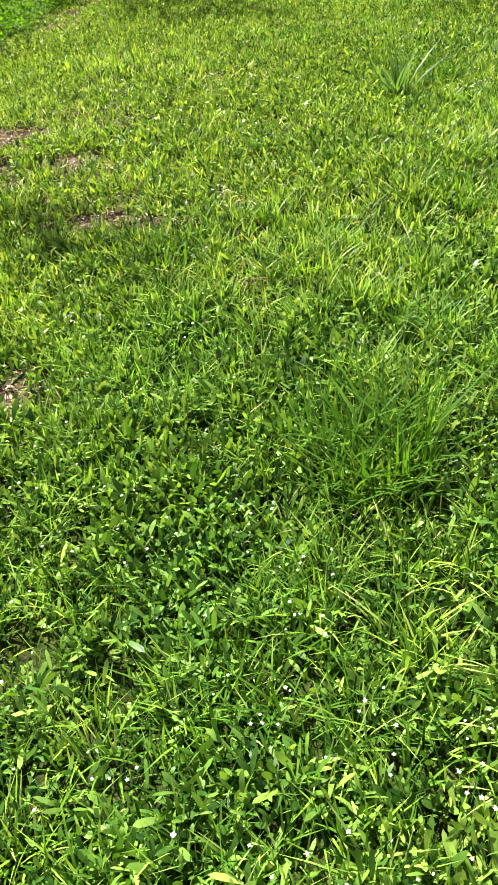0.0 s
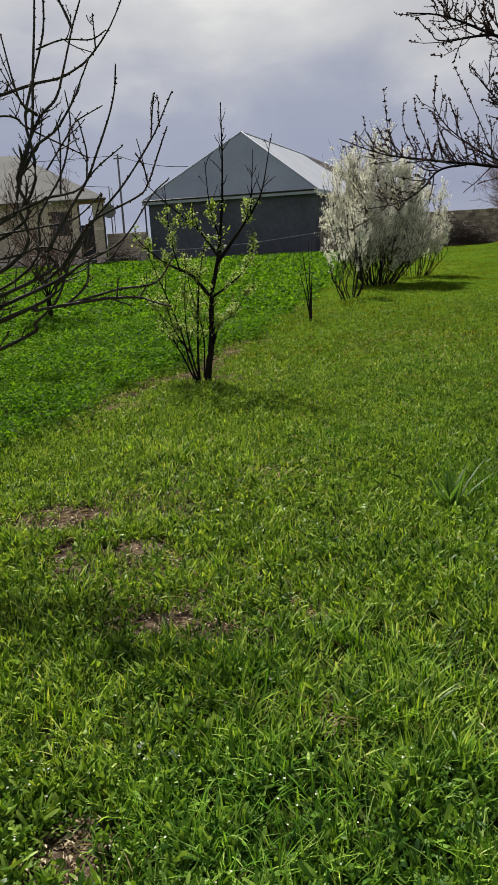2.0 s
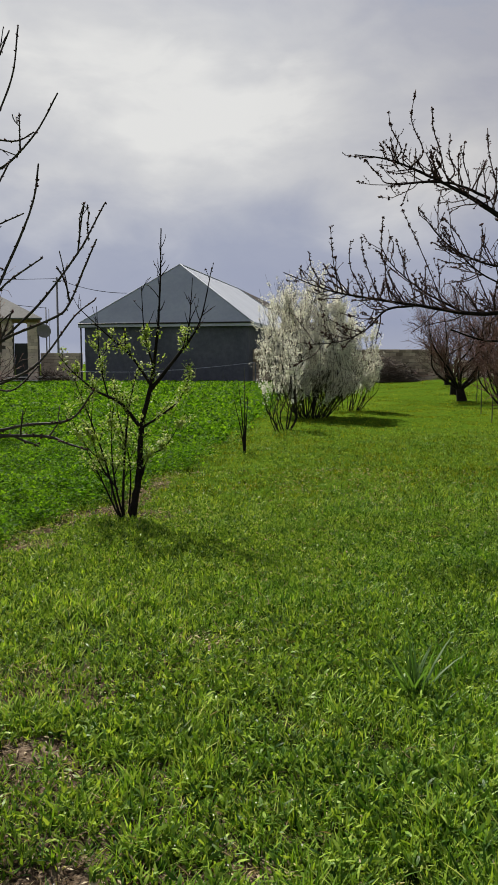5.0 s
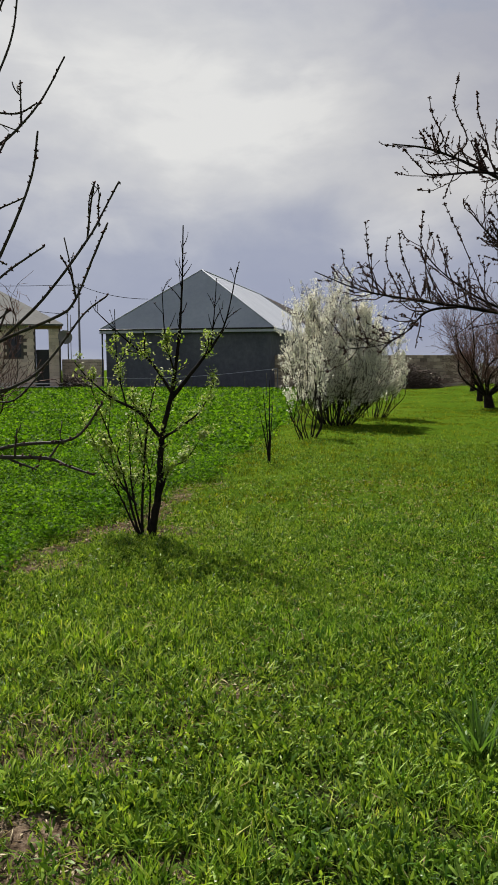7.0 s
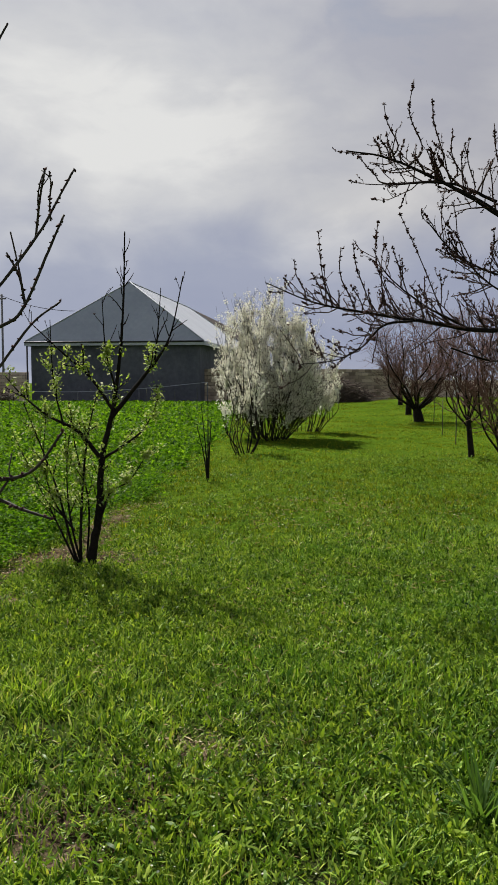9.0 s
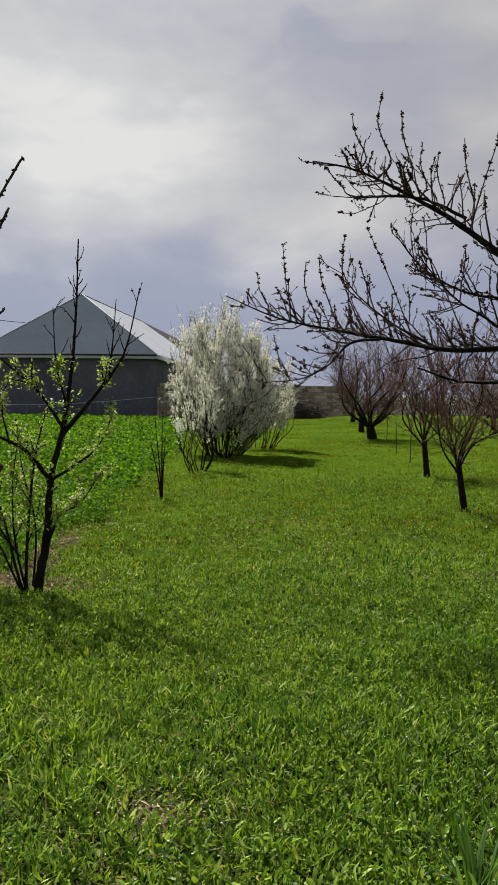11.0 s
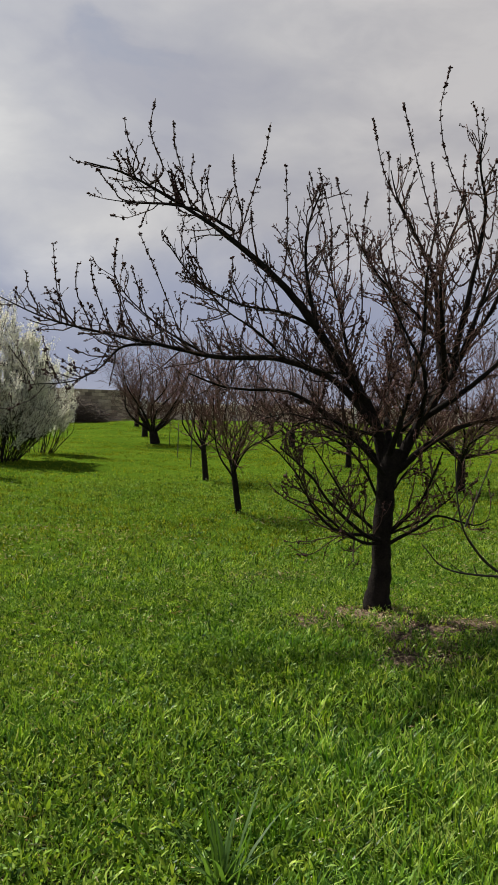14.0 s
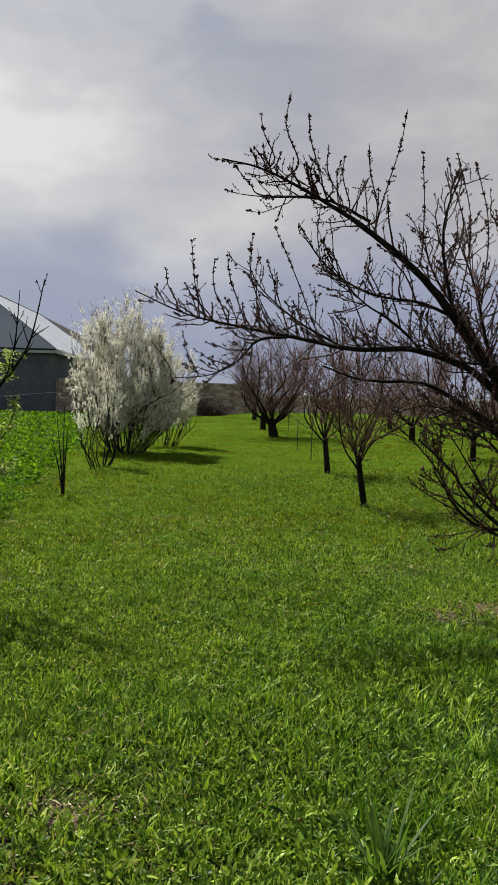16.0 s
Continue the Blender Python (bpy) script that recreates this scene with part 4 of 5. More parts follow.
def poles():
    for x, y, top, r in ((-12.55, 60.0, 7.7, 0.09), (-12.95, 58.0, 5.4, 0.05), (-12.75, 58.0, 5.3, 0.03)):
        p = empty("utility_pole" if r > 0.08 else "steel_post", (x, y, 0.3), "slim grey utility pole behind the boundary wall" if r > 0.08 else "thin grey steel post behind the wall", "pole")
        g = Geo()
        g.tube([(x, y, 0.0), (x, y, top)], [r, r * 0.8], 8)
        child("pole", g.mesh("pole", M_STEEL), p)
        if r > 0.08:
            part("crossarm", soft_box(x - 0.3, x + 0.3, y - 0.05, y + 0.05, top - 0.35, top - 0.25, 0.01), M_STEEL, p)
    for a, b, sag in (((-12.55, 60, 7.6), (-40, 62, 9.0), 0.5), ((-12.55, 60, 7.6), (-6.6, 52.4, 5.9), 0.25), ((-12.95, 58, 5.35), (-17.5, 54, 5.9), 0.12)):
        a, b = np.array(a), np.array(b)
        s = np.linspace(0, 1, 16)[:, None]
        pts = a * (1 - s) + b * s - np.array([0, 0, 1.0]) * sag * 4 * s * (1 - s)
        g = Geo()
        g.tube(pts, np.full(16, 0.018), 4)
        tagged(new("power_cable", g.mesh("power_cable", M_CABLE)), "thin dark power cable hanging from the pole", "cable")


poles()


def rails():
    for name, pts, r, mat, label, cat in (
            ("pipe_rail", [(-25.0, 48.25, 0.62), (-17, 48.5, 0.6), (-9.6, 49.3, 0.66)], 0.045, M_KERB, "pale painted pipe running low along the wall", "pipe"),
            ("fence_wire", [(-9.4, 48.6, 0.98), (-6.0, 48.2, 0.95), (-2.5, 47.8, 1.12), (1.4, 47.4, 1.5)], 0.016, M_FASCIA, "thin pale wire strung before the grey house", "wire")):
        t = empty(name, pts[0], label, cat)
        line = smooth_line(pts, 6)
        g = Geo()
        g.tube(line, np.full(len(line), r), 6)
        child(name.split("_")[1], g.mesh(name, mat), t)
        for k in range(0, len(line), 6):
            x, y, z = line[k]
            g = Geo()
            g.tube([(x, y + 0.02, float(ground_z(x, y)) - 0.1), (x, y + 0.02, z)], [0.03, 0.03], 6)
            child("post", g.mesh("post", M_STEEL), t)


rails()

# ---- trees ----


def taper(n, a, b, power=1.0):
    return b + (a - b) * (1 - np.linspace(0, 1, n)) ** power


def limb(parent, name, points, r0, r1, mat, sides=7, rng=None, rough=0.08):
    line = smooth_line(points, 6)
    rr = taper(len(line), r0, r1, 1.35)
    if rng is not None:
        line = line + rng.normal(scale=1.0, size=line.shape) * (rr * rough)[:, None]
        rr = rr * rng.uniform(0.92, 1.1, len(rr))
    g = Geo()
    g.tube(line, rr, sides)
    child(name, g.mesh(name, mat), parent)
    return line, rr


def apricot():
    rng = np.random.default_rng(21)
    X, Y = 2.76, 7.4
    t = empty("apricot_tree", (X, Y, 0), "dark leafless apricot tree with wide limbs, buds just swelling", "tree", "orchard trees")
    g = Geo()
    line = smooth_line([(X - 0.01, Y, -0.12), (X - 0.02, Y, 0.06), (X, Y, 0.3), (X + 0.0, Y, 0.6), (X + 0.02, Y, 0.95), (X + 0.06, Y, 1.2)], 5)
    rr = np.interp(line[:, 2], [-0.1, 0.02, 0.12, 0.35, 0.8, 1.2], [0.135, 0.112, 0.086, 0.072, 0.07, 0.074])
    g.tube(line + rng.normal(scale=0.004, size=line.shape), rr * rng.uniform(0.95, 1.06, len(rr)), 12)
    child("trunk", g.mesh("trunk", M_BARK), t, "short black trunk flaring at the ground")
    fine = [dict(per_m=15, angle=(30, 75), up=0.32, length=0.46, stop=0.98, wobble=0.17, lift=0.08, r=0.0062, tip=0.0026, segs=6, start=0.12, buds=34, bud_r=0.0055, cluster=6),
            dict(per_m=10, angle=(30, 75), up=0.2, length=0.17, wobble=0.24, lift=0.08, r=0.0038, tip=0.0022, segs=3, sides=3, buds=52, bud_r=0.0052)]
    tall = [dict(per_m=1.3, stop=0.93, angle=(50, 85), up=1.0, length=0.6, wobble=0.09, lift=0.2, r=0.0068, tip=0.0030, segs=6, start=0.25, buds=60, bud_r=0.0064, cluster=14)]
    sparse = [dict(fine[0], per_m=11, length=0.5, lift=0.14), fine[1]]
    spur = [dict(per_m=12, angle=(30, 70), up=0.15, length=0.06, wobble=0.15, lift=0.05, r=0.0034, tip=0.0022, segs=2, sides=3, buds=70, bud_r=0.0055)]

    limbs = []

    def grow(points, a, b):
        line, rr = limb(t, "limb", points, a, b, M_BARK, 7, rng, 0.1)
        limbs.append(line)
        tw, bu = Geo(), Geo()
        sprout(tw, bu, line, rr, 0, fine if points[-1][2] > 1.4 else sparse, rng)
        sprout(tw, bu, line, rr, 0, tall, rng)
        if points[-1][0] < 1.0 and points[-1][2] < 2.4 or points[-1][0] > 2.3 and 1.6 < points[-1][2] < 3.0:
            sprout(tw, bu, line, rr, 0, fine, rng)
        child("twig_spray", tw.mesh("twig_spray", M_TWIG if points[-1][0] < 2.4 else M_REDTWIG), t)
        child("bud_cover", bu.mesh("bud_cover", M_BUD), t)

    def shoot(*points):
        """An upright one-year shoot, knobbly with spurs and thick with buds towards its tip."""
        near = min((q for ln in limbs for q in ln if q[2] < points[0][2] + 0.05), key=lambda q: np.linalg.norm(q - np.array(points[0])))
        if np.linalg.norm(near - np.array(points[0])) > 0.02:
            points = (near, *points)
        line, rr = limb(t, "shoot", points, 0.0075, 0.0030, M_TWIG, 5, rng, 0.25)
        tw, bu = Geo(), Geo()
        sprout(tw, bu, line, rr, 0, spur, rng)
        total = np.linalg.norm(line[-1] - line[0])
        for _ in range(int(26 * total)):
            s = (1 - 0.8 * rng.random() ** 1.5) * (len(line) - 1)
            k = min(int(s), len(line) - 2)
            at = line[k] * (1 - s + k) + line[k + 1] * (s - k)
            for _b in range(rng.integers(2, 7)):
                d = unit(rng.normal(size=3) + np.array([0, 0, 0.5]))
                bu.blob(at + d * rng.uniform(0.003, 0.012), 0.0068 * rng.uniform(0.55, 1.3), 1.5, d)
        child("twig_spray", tw.mesh("twig_spray", M_TWIG), t)
        child("bud_cover", bu.mesh("bud_cover", M_BUD), t)

    grow([(2.78, 7.42, 1.0), (2.70, 7.5, 1.45), (2.35, 7.6, 1.96), (2.03, 7.65, 2.34), (1.60, 7.75, 2.68), (1.33, 7.85, 2.86), (0.93, 7.95, 3.06), (0.62, 8.0, 3.12)], 0.049, 0.005)
    grow([(2.72, 7.45, 1.35), (2.45, 7.6, 1.68), (2.05, 7.75, 1.84), (1.58, 7.8, 1.83), (1.16, 7.9, 1.90), (0.75, 8.0, 1.97), (0.40, 8.1, 2.05), (0.06, 8.2, 2.2)], 0.033, 0.004)
    grow([(1.1, 7.9, 1.90), (0.86, 7.8, 1.86), (0.70, 7.75, 1.71), (0.50, 7.7, 1.61), (0.25, 7.7, 1.58)], 0.011, 0.003)
    grow([(2.80, 7.4, 0.95), (2.95, 7.35, 1.3), (3.10, 7.3, 1.55), (3.32, 7.3, 1.88), (3.48, 7.3, 2.25), (3.62, 7.3, 2.6), (3.78, 7.3, 3.1)], 0.049, 0.008)
    grow([(3.18, 7.3, 1.72), (3.27, 7.5, 2.05), (3.30, 7.6, 2.5), (3.08, 7.6, 2.87), (2.92, 7.6, 3.1), (2.85, 7.6, 3.3)], 0.026, 0.004)
    grow([(3.3, 7.35, 1.85), (3.42, 7.3, 2.5), (3.47, 7.25, 3.0), (3.28, 7.1, 3.25), (3.2, 7.0, 3.45)], 0.025, 0.004)
    grow([(2.85, 7.35, 1.05), (2.98, 7.2, 1.24), (3.25, 7.1, 1.40), (3.6, 7.0, 1.5), (4.0, 7.0, 1.75)], 0.030, 0.006)
    grow([(2.76, 7.39, 0.53), (2.50, 7.22, 0.60), (2.16, 7.15, 0.84), (1.98, 7.12, 1.04), (1.74, 7.1, 1.22)], 0.019, 0.005)
    grow([(2.76, 7.39, 0.50), (2.42, 7.2, 0.57), (2.07, 7.15, 0.80), (1.85, 7.1, 1.02)], 0.016, 0.004)
    grow([(2.77, 7.39, 0.48), (2.98, 7.2, 0.66), (3.08, 7.15, 0.73), (3.36, 7.1, 0.66), (3.52, 7.1, 0.70)], 0.015, 0.004)
    grow([(2.77, 7.39, 0.55), (2.92, 7.2, 0.80), (3.0, 7.15, 1.0), (3.05, 7.1, 1.2)], 0.018, 0.005)
    grow([(2.79, 7.41, 1.02), (2.62, 7.6, 1.28), (2.48, 7.72, 1.42), (2.2, 7.9, 1.6), (1.8, 8.1, 1.62), (1.5, 8.2, 1.72)], 0.035, 0.006)
    grow([(2.8, 7.45, 1.05), (2.85, 7.8, 1.5), (2.8, 8.2, 2.0), (2.6, 8.5, 2.5), (2.5, 8.6, 2.9)], 0.035, 0.005)
    grow([(2.86, 7.45, 1.1), (3.1, 7.9, 1.5), (3.4, 8.3, 2.0), (3.7, 8.6, 2.4)], 0.032, 0.005)
    grow([(2.78, 7.38, 1.15), (2.7, 7.1, 1.5), (2.72, 6.95, 1.95), (2.66, 6.85, 2.4), (2.7, 6.8, 2.8)], 0.026, 0.004)
    grow([(2.3, 7.62, 2.0), (2.2, 7.65, 2.4), (2.15, 7.6, 2.75), (2.25, 7.55, 3.1)], 0.018, 0.005)
    grow([(3.2, 7.3, 1.75), (3.0, 7.1, 2.1), (2.9, 7.0, 2.5), (3.0, 6.9, 2.95)], 0.025, 0.006)
    grow([(2.9, 7.4, 1.35), (3.3, 7.6, 1.6), (3.7, 7.9, 1.75), (4.1, 8.1, 2.1)], 0.030, 0.006)
    grow([(2.25, 7.62, 2.08), (1.98, 7.6, 2.16), (1.6, 7.6, 2.2), (1.3, 7.6, 2.34), (1.1, 7.6, 2.55)], 0.014, 0.004)
    grow([(2.1, 7.75, 1.83), (1.8, 7.6, 2.0), (1.5, 7.55, 2.15), (1.25, 7.55, 2.4)], 0.012, 0.004)
    grow([(1.5, 7.82, 1.84), (1.2, 7.95, 2.02), (0.95, 8.05, 2.25), (0.85, 8.1, 2.45)], 0.010, 0.003)
    grow([(3.3, 7.3, 1.86), (3.0, 7.4, 2.2), (2.7, 7.45, 2.45), (2.45, 7.5, 2.8)], 0.018, 0.004)
    grow([(3.35, 7.3, 1.95), (3.55, 7.2, 2.3), (3.6, 7.1, 2.7), (3.5, 7.0, 2.95), (3.45, 6.95, 3.15)], 0.02, 0.004)
    grow([(3.0, 7.35, 1.4), (3.3, 7.0, 1.75), (3.5, 6.8, 2.1), (3.55, 6.7, 2.5)], 0.026, 0.004)
    grow([(3.1, 7.35, 1.55), (3.2, 7.8, 2.0), (3.25, 8.1, 2.5), (3.1, 8.2, 2.95)], 0.026, 0.004)
    grow([(3.5, 7.3, 2.3), (3.85, 7.4, 2.6), (4.1, 7.5, 3.0)], 0.016, 0.004)
    grow([(2.95, 7.3, 1.3), (2.8, 7.0, 1.7), (2.55, 6.9, 2.0), (2.3, 6.85, 2.3)], 0.02, 0.004)
    grow([(2.62, 7.5, 1.58), (2.35, 7.3, 1.72), (2.05, 7.2, 1.74), (1.75, 7.15, 1.86)], 0.016, 0.004)
    grow([(2.7, 7.45, 1.3), (2.4, 7.3, 1.35), (2.1, 7.2, 1.42), (1.85, 7.15, 1.36)], 0.016, 0.004)
    grow([(2.7, 7.5, 1.45), (2.6, 7.7, 1.9), (2.55, 7.8, 2.3), (2.4, 7.85, 2.7)], 0.021, 0.004)
    grow([(2.65, 7.35, 0.57), (2.23, 7.15, 0.65), (2.03, 7.15, 0.81), (1.92, 7.15, 1.01), (1.75, 7.15, 1.19), (1.62, 7.15, 1.30)], 0.014, 0.003)
    grow([(2.67, 7.40, 0.62), (2.36, 7.20, 0.80), (2.21, 7.20, 1.00), (2.07, 7.20, 1.19), (1.97, 7.20, 1.31)], 0.012, 0.003)
    grow([(2.77, 7.50, 0.84), (2.49, 7.30, 1.10), (2.30, 7.30, 1.25), (2.02, 7.30, 1.32), (1.85, 7.30, 1.30)], 0.012, 0.003)
    grow([(2.81, 7.40, 0.85), (2.85, 7.20, 1.07), (3.06, 7.20, 0.98), (3.18, 7.20, 0.80)], 0.009, 0.003)
    grow([(2.79, 7.35, 0.58), (2.89, 7.15, 0.69), (3.03, 7.15, 0.77), (3.19, 7.15, 0.87), (3.26, 7.15, 0.99)], 0.011, 0.003)
    grow([(2.81, 7.40, 0.97), (2.42, 7.20, 1.23), (2.17, 7.20, 1.35), (1.88, 7.20, 1.44), (1.67, 7.20, 1.41)], 0.014, 0.003)
    shoot((1.17, 7.95, 3.14), (1.07, 7.95, 3.38), (1.10, 7.95, 3.62))
    shoot((0.99, 7.95, 3.15), (0.91, 7.95, 3.31), (0.88, 7.95, 3.45))
    shoot((1.31, 7.90, 3.05), (1.24, 7.90, 3.29), (1.22, 7.90, 3.46))
    shoot((1.41, 7.88, 2.96), (1.36, 7.88, 3.11), (1.37, 7.88, 3.25))
    shoot((1.53, 7.85, 2.85), (1.47, 7.85, 3.04), (1.48, 7.85, 3.19))
    shoot((1.72, 7.82, 2.71), (1.82, 7.82, 3.06), (1.90, 7.82, 3.32), (1.94, 7.82, 3.56))
    shoot((1.73, 7.80, 2.79), (1.66, 7.80, 3.08), (1.64, 7.80, 3.28))
    shoot((2.04, 7.72, 2.48), (2.05, 7.72, 2.87), (2.02, 7.72, 3.25))
    shoot((2.23, 7.70, 2.33), (2.36, 7.70, 2.72), (2.27, 7.70, 3.02), (2.21, 7.70, 3.21))
    shoot((2.33, 7.65, 2.25), (2.39, 7.65, 2.75), (2.26, 7.65, 3.24))
    shoot((2.48, 7.60, 2.26), (2.50, 7.60, 2.76), (2.38, 7.60, 3.17))
    shoot((2.57, 7.50, 2.17), (2.55, 7.50, 2.62), (2.59, 7.50, 3.08))
    shoot((3.36, 7.45, 2.23), (3.02, 7.45, 2.75), (2.71, 7.45, 3.18), (2.58, 7.45, 3.58))
    shoot((3.33, 7.40, 2.48), (3.08, 7.40, 2.98), (2.92, 7.40, 3.38), (2.80, 7.40, 3.72))
    shoot((3.49, 7.30, 2.48), (3.37, 7.30, 2.93), (3.13, 7.30, 3.35), (3.06, 7.30, 3.69), (3.13, 7.30, 4.00))
    shoot((3.41, 7.30, 2.73), (3.30, 7.30, 3.13), (3.30, 7.30, 3.41))
    shoot((3.53, 7.30, 2.99), (3.42, 7.30, 3.27), (3.43, 7.30, 3.50))
    shoot((2.88, 7.50, 2.45), (2.79, 7.50, 2.90), (2.76, 7.50, 3.39))
    shoot((3.05, 7.50, 2.59), (2.93, 7.50, 3.00), (3.01, 7.50, 3.30))
    shoot((3.19, 7.45, 2.60), (3.19, 7.45, 2.98), (3.11, 7.45, 3.35))
    shoot((3.57, 7.30, 2.83), (3.61, 7.30, 3.17), (3.59, 7.30, 3.34))
    shoot((0.55, 8.10, 2.03), (0.48, 8.10, 2.22), (0.44, 8.10, 2.57))
    shoot((0.35, 8.15, 2.14), (0.29, 8.15, 2.24), (0.27, 8.15, 2.37))
    shoot((0.71, 8.10, 2.03), (0.61, 8.10, 2.25), (0.61, 8.10, 2.45))
    shoot((1.01, 8.00, 1.96), (0.86, 8.00, 2.31), (0.86, 8.00, 2.62))
    shoot((0.84, 8.05, 1.99), (0.72, 8.05, 2.30), (0.69, 8.05, 2.48))
    shoot((1.36, 7.95, 1.92), (1.17, 7.95, 2.35), (1.01, 7.95, 2.67))
    shoot((1.14, 8.00, 1.95), (1.03, 8.00, 2.28), (0.97, 8.00, 2.45))
    shoot((1.76, 7.90, 1.86), (1.49, 7.90, 2.41), (1.34, 7.90, 2.60))
    shoot((2.02, 7.85, 1.87), (2.05, 7.85, 2.29), (1.92, 7.85, 2.60))
    shoot((0.90, 7.90, 2.87), (0.80, 7.90, 2.94), (0.69, 7.90, 3.05))
    grow([(1.69, 7.85, 2.75), (1.40, 7.85, 2.86), (1.15, 7.85, 2.87), (0.93, 7.85, 2.85), (0.73, 7.85, 2.85)], 0.012, 0.003)


apricot()


def vase_tree(x, y, height, trunk, spread_r, r0, seed, limbs_n, label, twig=M_REDTWIG, dense=1.0, coarse=False, lean=0.0):
    """A leafless, pruned fruit tree: a short trunk that parts into rising limbs."""
    rng = np.random.default_rng(seed)
    z = float(ground_z(x, y))
    t = empty("fruit_tree", (x, y, z), label, "tree", "orchard trees")
    top = np.array([x + lean, y, z + trunk])
    g = Geo()
    line = smooth_line([(x, y, z - 0.1), (x + lean * 0.2, y, z + 0.08), (x + lean * 0.6, y, z + trunk * 0.55), top], 4)
    g.tube(line, taper(len(line), r0 * 1.25, r0 * 0.85), 9)
    child("trunk", g.mesh("trunk", M_BARK), t)
    cfg = [dict(per_m=9 * dense, angle=(25, 70), up=0.22, length=0.36 * height, wobble=0.17, lift=0.10, r=0.011, tip=0.0045, segs=5, start=0.1, buds=0 if coarse else 10, bud_r=0.005),
           dict(per_m=7 * dense, angle=(25, 75), up=0.15, length=0.17 * height, wobble=0.2, lift=0.08, r=0.006, tip=0.0038, segs=3, sides=3, buds=0 if coarse else 10, bud_r=0.005)]
    for k in range(limbs_n):
        a = 2 * math.pi * (k + rng.uniform(-0.3, 0.3)) / limbs_n
        d = np.array([math.cos(a), math.sin(a), 0])
        s = spread_r * rng.uniform(0.6, 1.1)
        hgt = (height - trunk) * rng.uniform(0.7, 1.0)
        kink = rng.normal(scale=0.05 * height, size=(3, 3)) * np.array([1, 1, 0.6])
        low = rng.uniform(0.06, 0.3) * trunk
        pts = [top - np.array([0, 0, low]), top + d * s * 0.4 + kink[0] + np.array([0, 0, hgt * 0.2]), top + d * s * 0.78 + kink[1] + np.array([0, 0, hgt * 0.52]), top + d * s * 0.95 + kink[2] + np.array([0, 0, hgt])]
        ln, rr = limb(t, "limb", pts, r0 * 0.34, 0.005, M_BARK, 6, rng, 0.1)
        tw, bu = Geo(), Geo()
        sprout(tw, bu, ln, rr, 0, cfg, rng)
        child("twig_spray", tw.mesh("twig_spray", twig), t)
        if bu.n:
            child("bud_cover", bu.mesh("bud_cover", M_BUD), t)
    return t


vase_tree(3.84, 12.41, 2.3, 0.66, 0.55, 0.043, 31, 8, "slim young leafless fruit tree on a bare stem", dense=1.2, lean=-0.12)
vase_tree(5.155, 17.0, 2.45, 0.8, 0.6, 0.055, 32, 8, "slim young leafless fruit tree with upright twigs", dense=1.2, lean=-0.1)
vase_tree(8.43, 30.5, 3.9, 0.5, 1.8, 0.17, 33, 13, "large leafless fruit tree forking low near the wall", M_REDTWIG, 1.1, True, -0.1)
vase_tree(9.4, 35.0, 3.4, 0.9, 1.4, 0.12, 34, 6, "leafless fruit tree standing further down the row", M_TWIG, 0.8, True)
vase_tree(11.4, 43.0, 3.2, 0.9, 1.4, 0.12, 35, 6, "leafless fruit tree standing further down the row", M_TWIG, 0.8, True)
vase_tree(9.3, 14.4, 3.1, 0.75, 2.0, 0.085, 36, 10, "reddish leafless fruit tree in the second row", M_REDTWIG, 1.25)
vase_tree(10.6, 20.5, 3.3, 0.7, 2.2, 0.075, 37, 9, "reddish leafless fruit tree in the second row", M_REDTWIG, 1.2, True)
vase_tree(13.3, 28.9, 3.5, 0.7, 2.4, 0.11, 38, 9, "reddish leafless fruit tree in the second row", M_REDTWIG, 0.9, True)
vase_tree(16.4, 37.0, 3.6, 0.7, 2.5, 0.12, 39, 9, "reddish leafless fruit tree in the second row", M_REDTWIG, 0.8, True)
vase_tree(14.5, 17.5, 3.3, 0.7, 2.2, 0.1, 42, 9, "reddish leafless fruit tree in the third row", M_REDTWIG, 1.1, True)
vase_tree(19.0, 30.0, 3.5, 0.7, 2.4, 0.11, 43, 8, "reddish leafless fruit tree in the third row", M_REDTWIG, 1.0, True)
vase_tree(24.4, 54.0, 3.6, 0.8, 2.6, 0.14, 44, 8, "leafless tree at the far edge of the orchard", M_REDTWIG, 0.8, True)
vase_tree(-4.9, 15.3, 2.8, 0.62, 0.75, 0.045, 41, 7, "thin leafless sapling with many stems in the alfalfa", M_REDTWIG, 0.9)


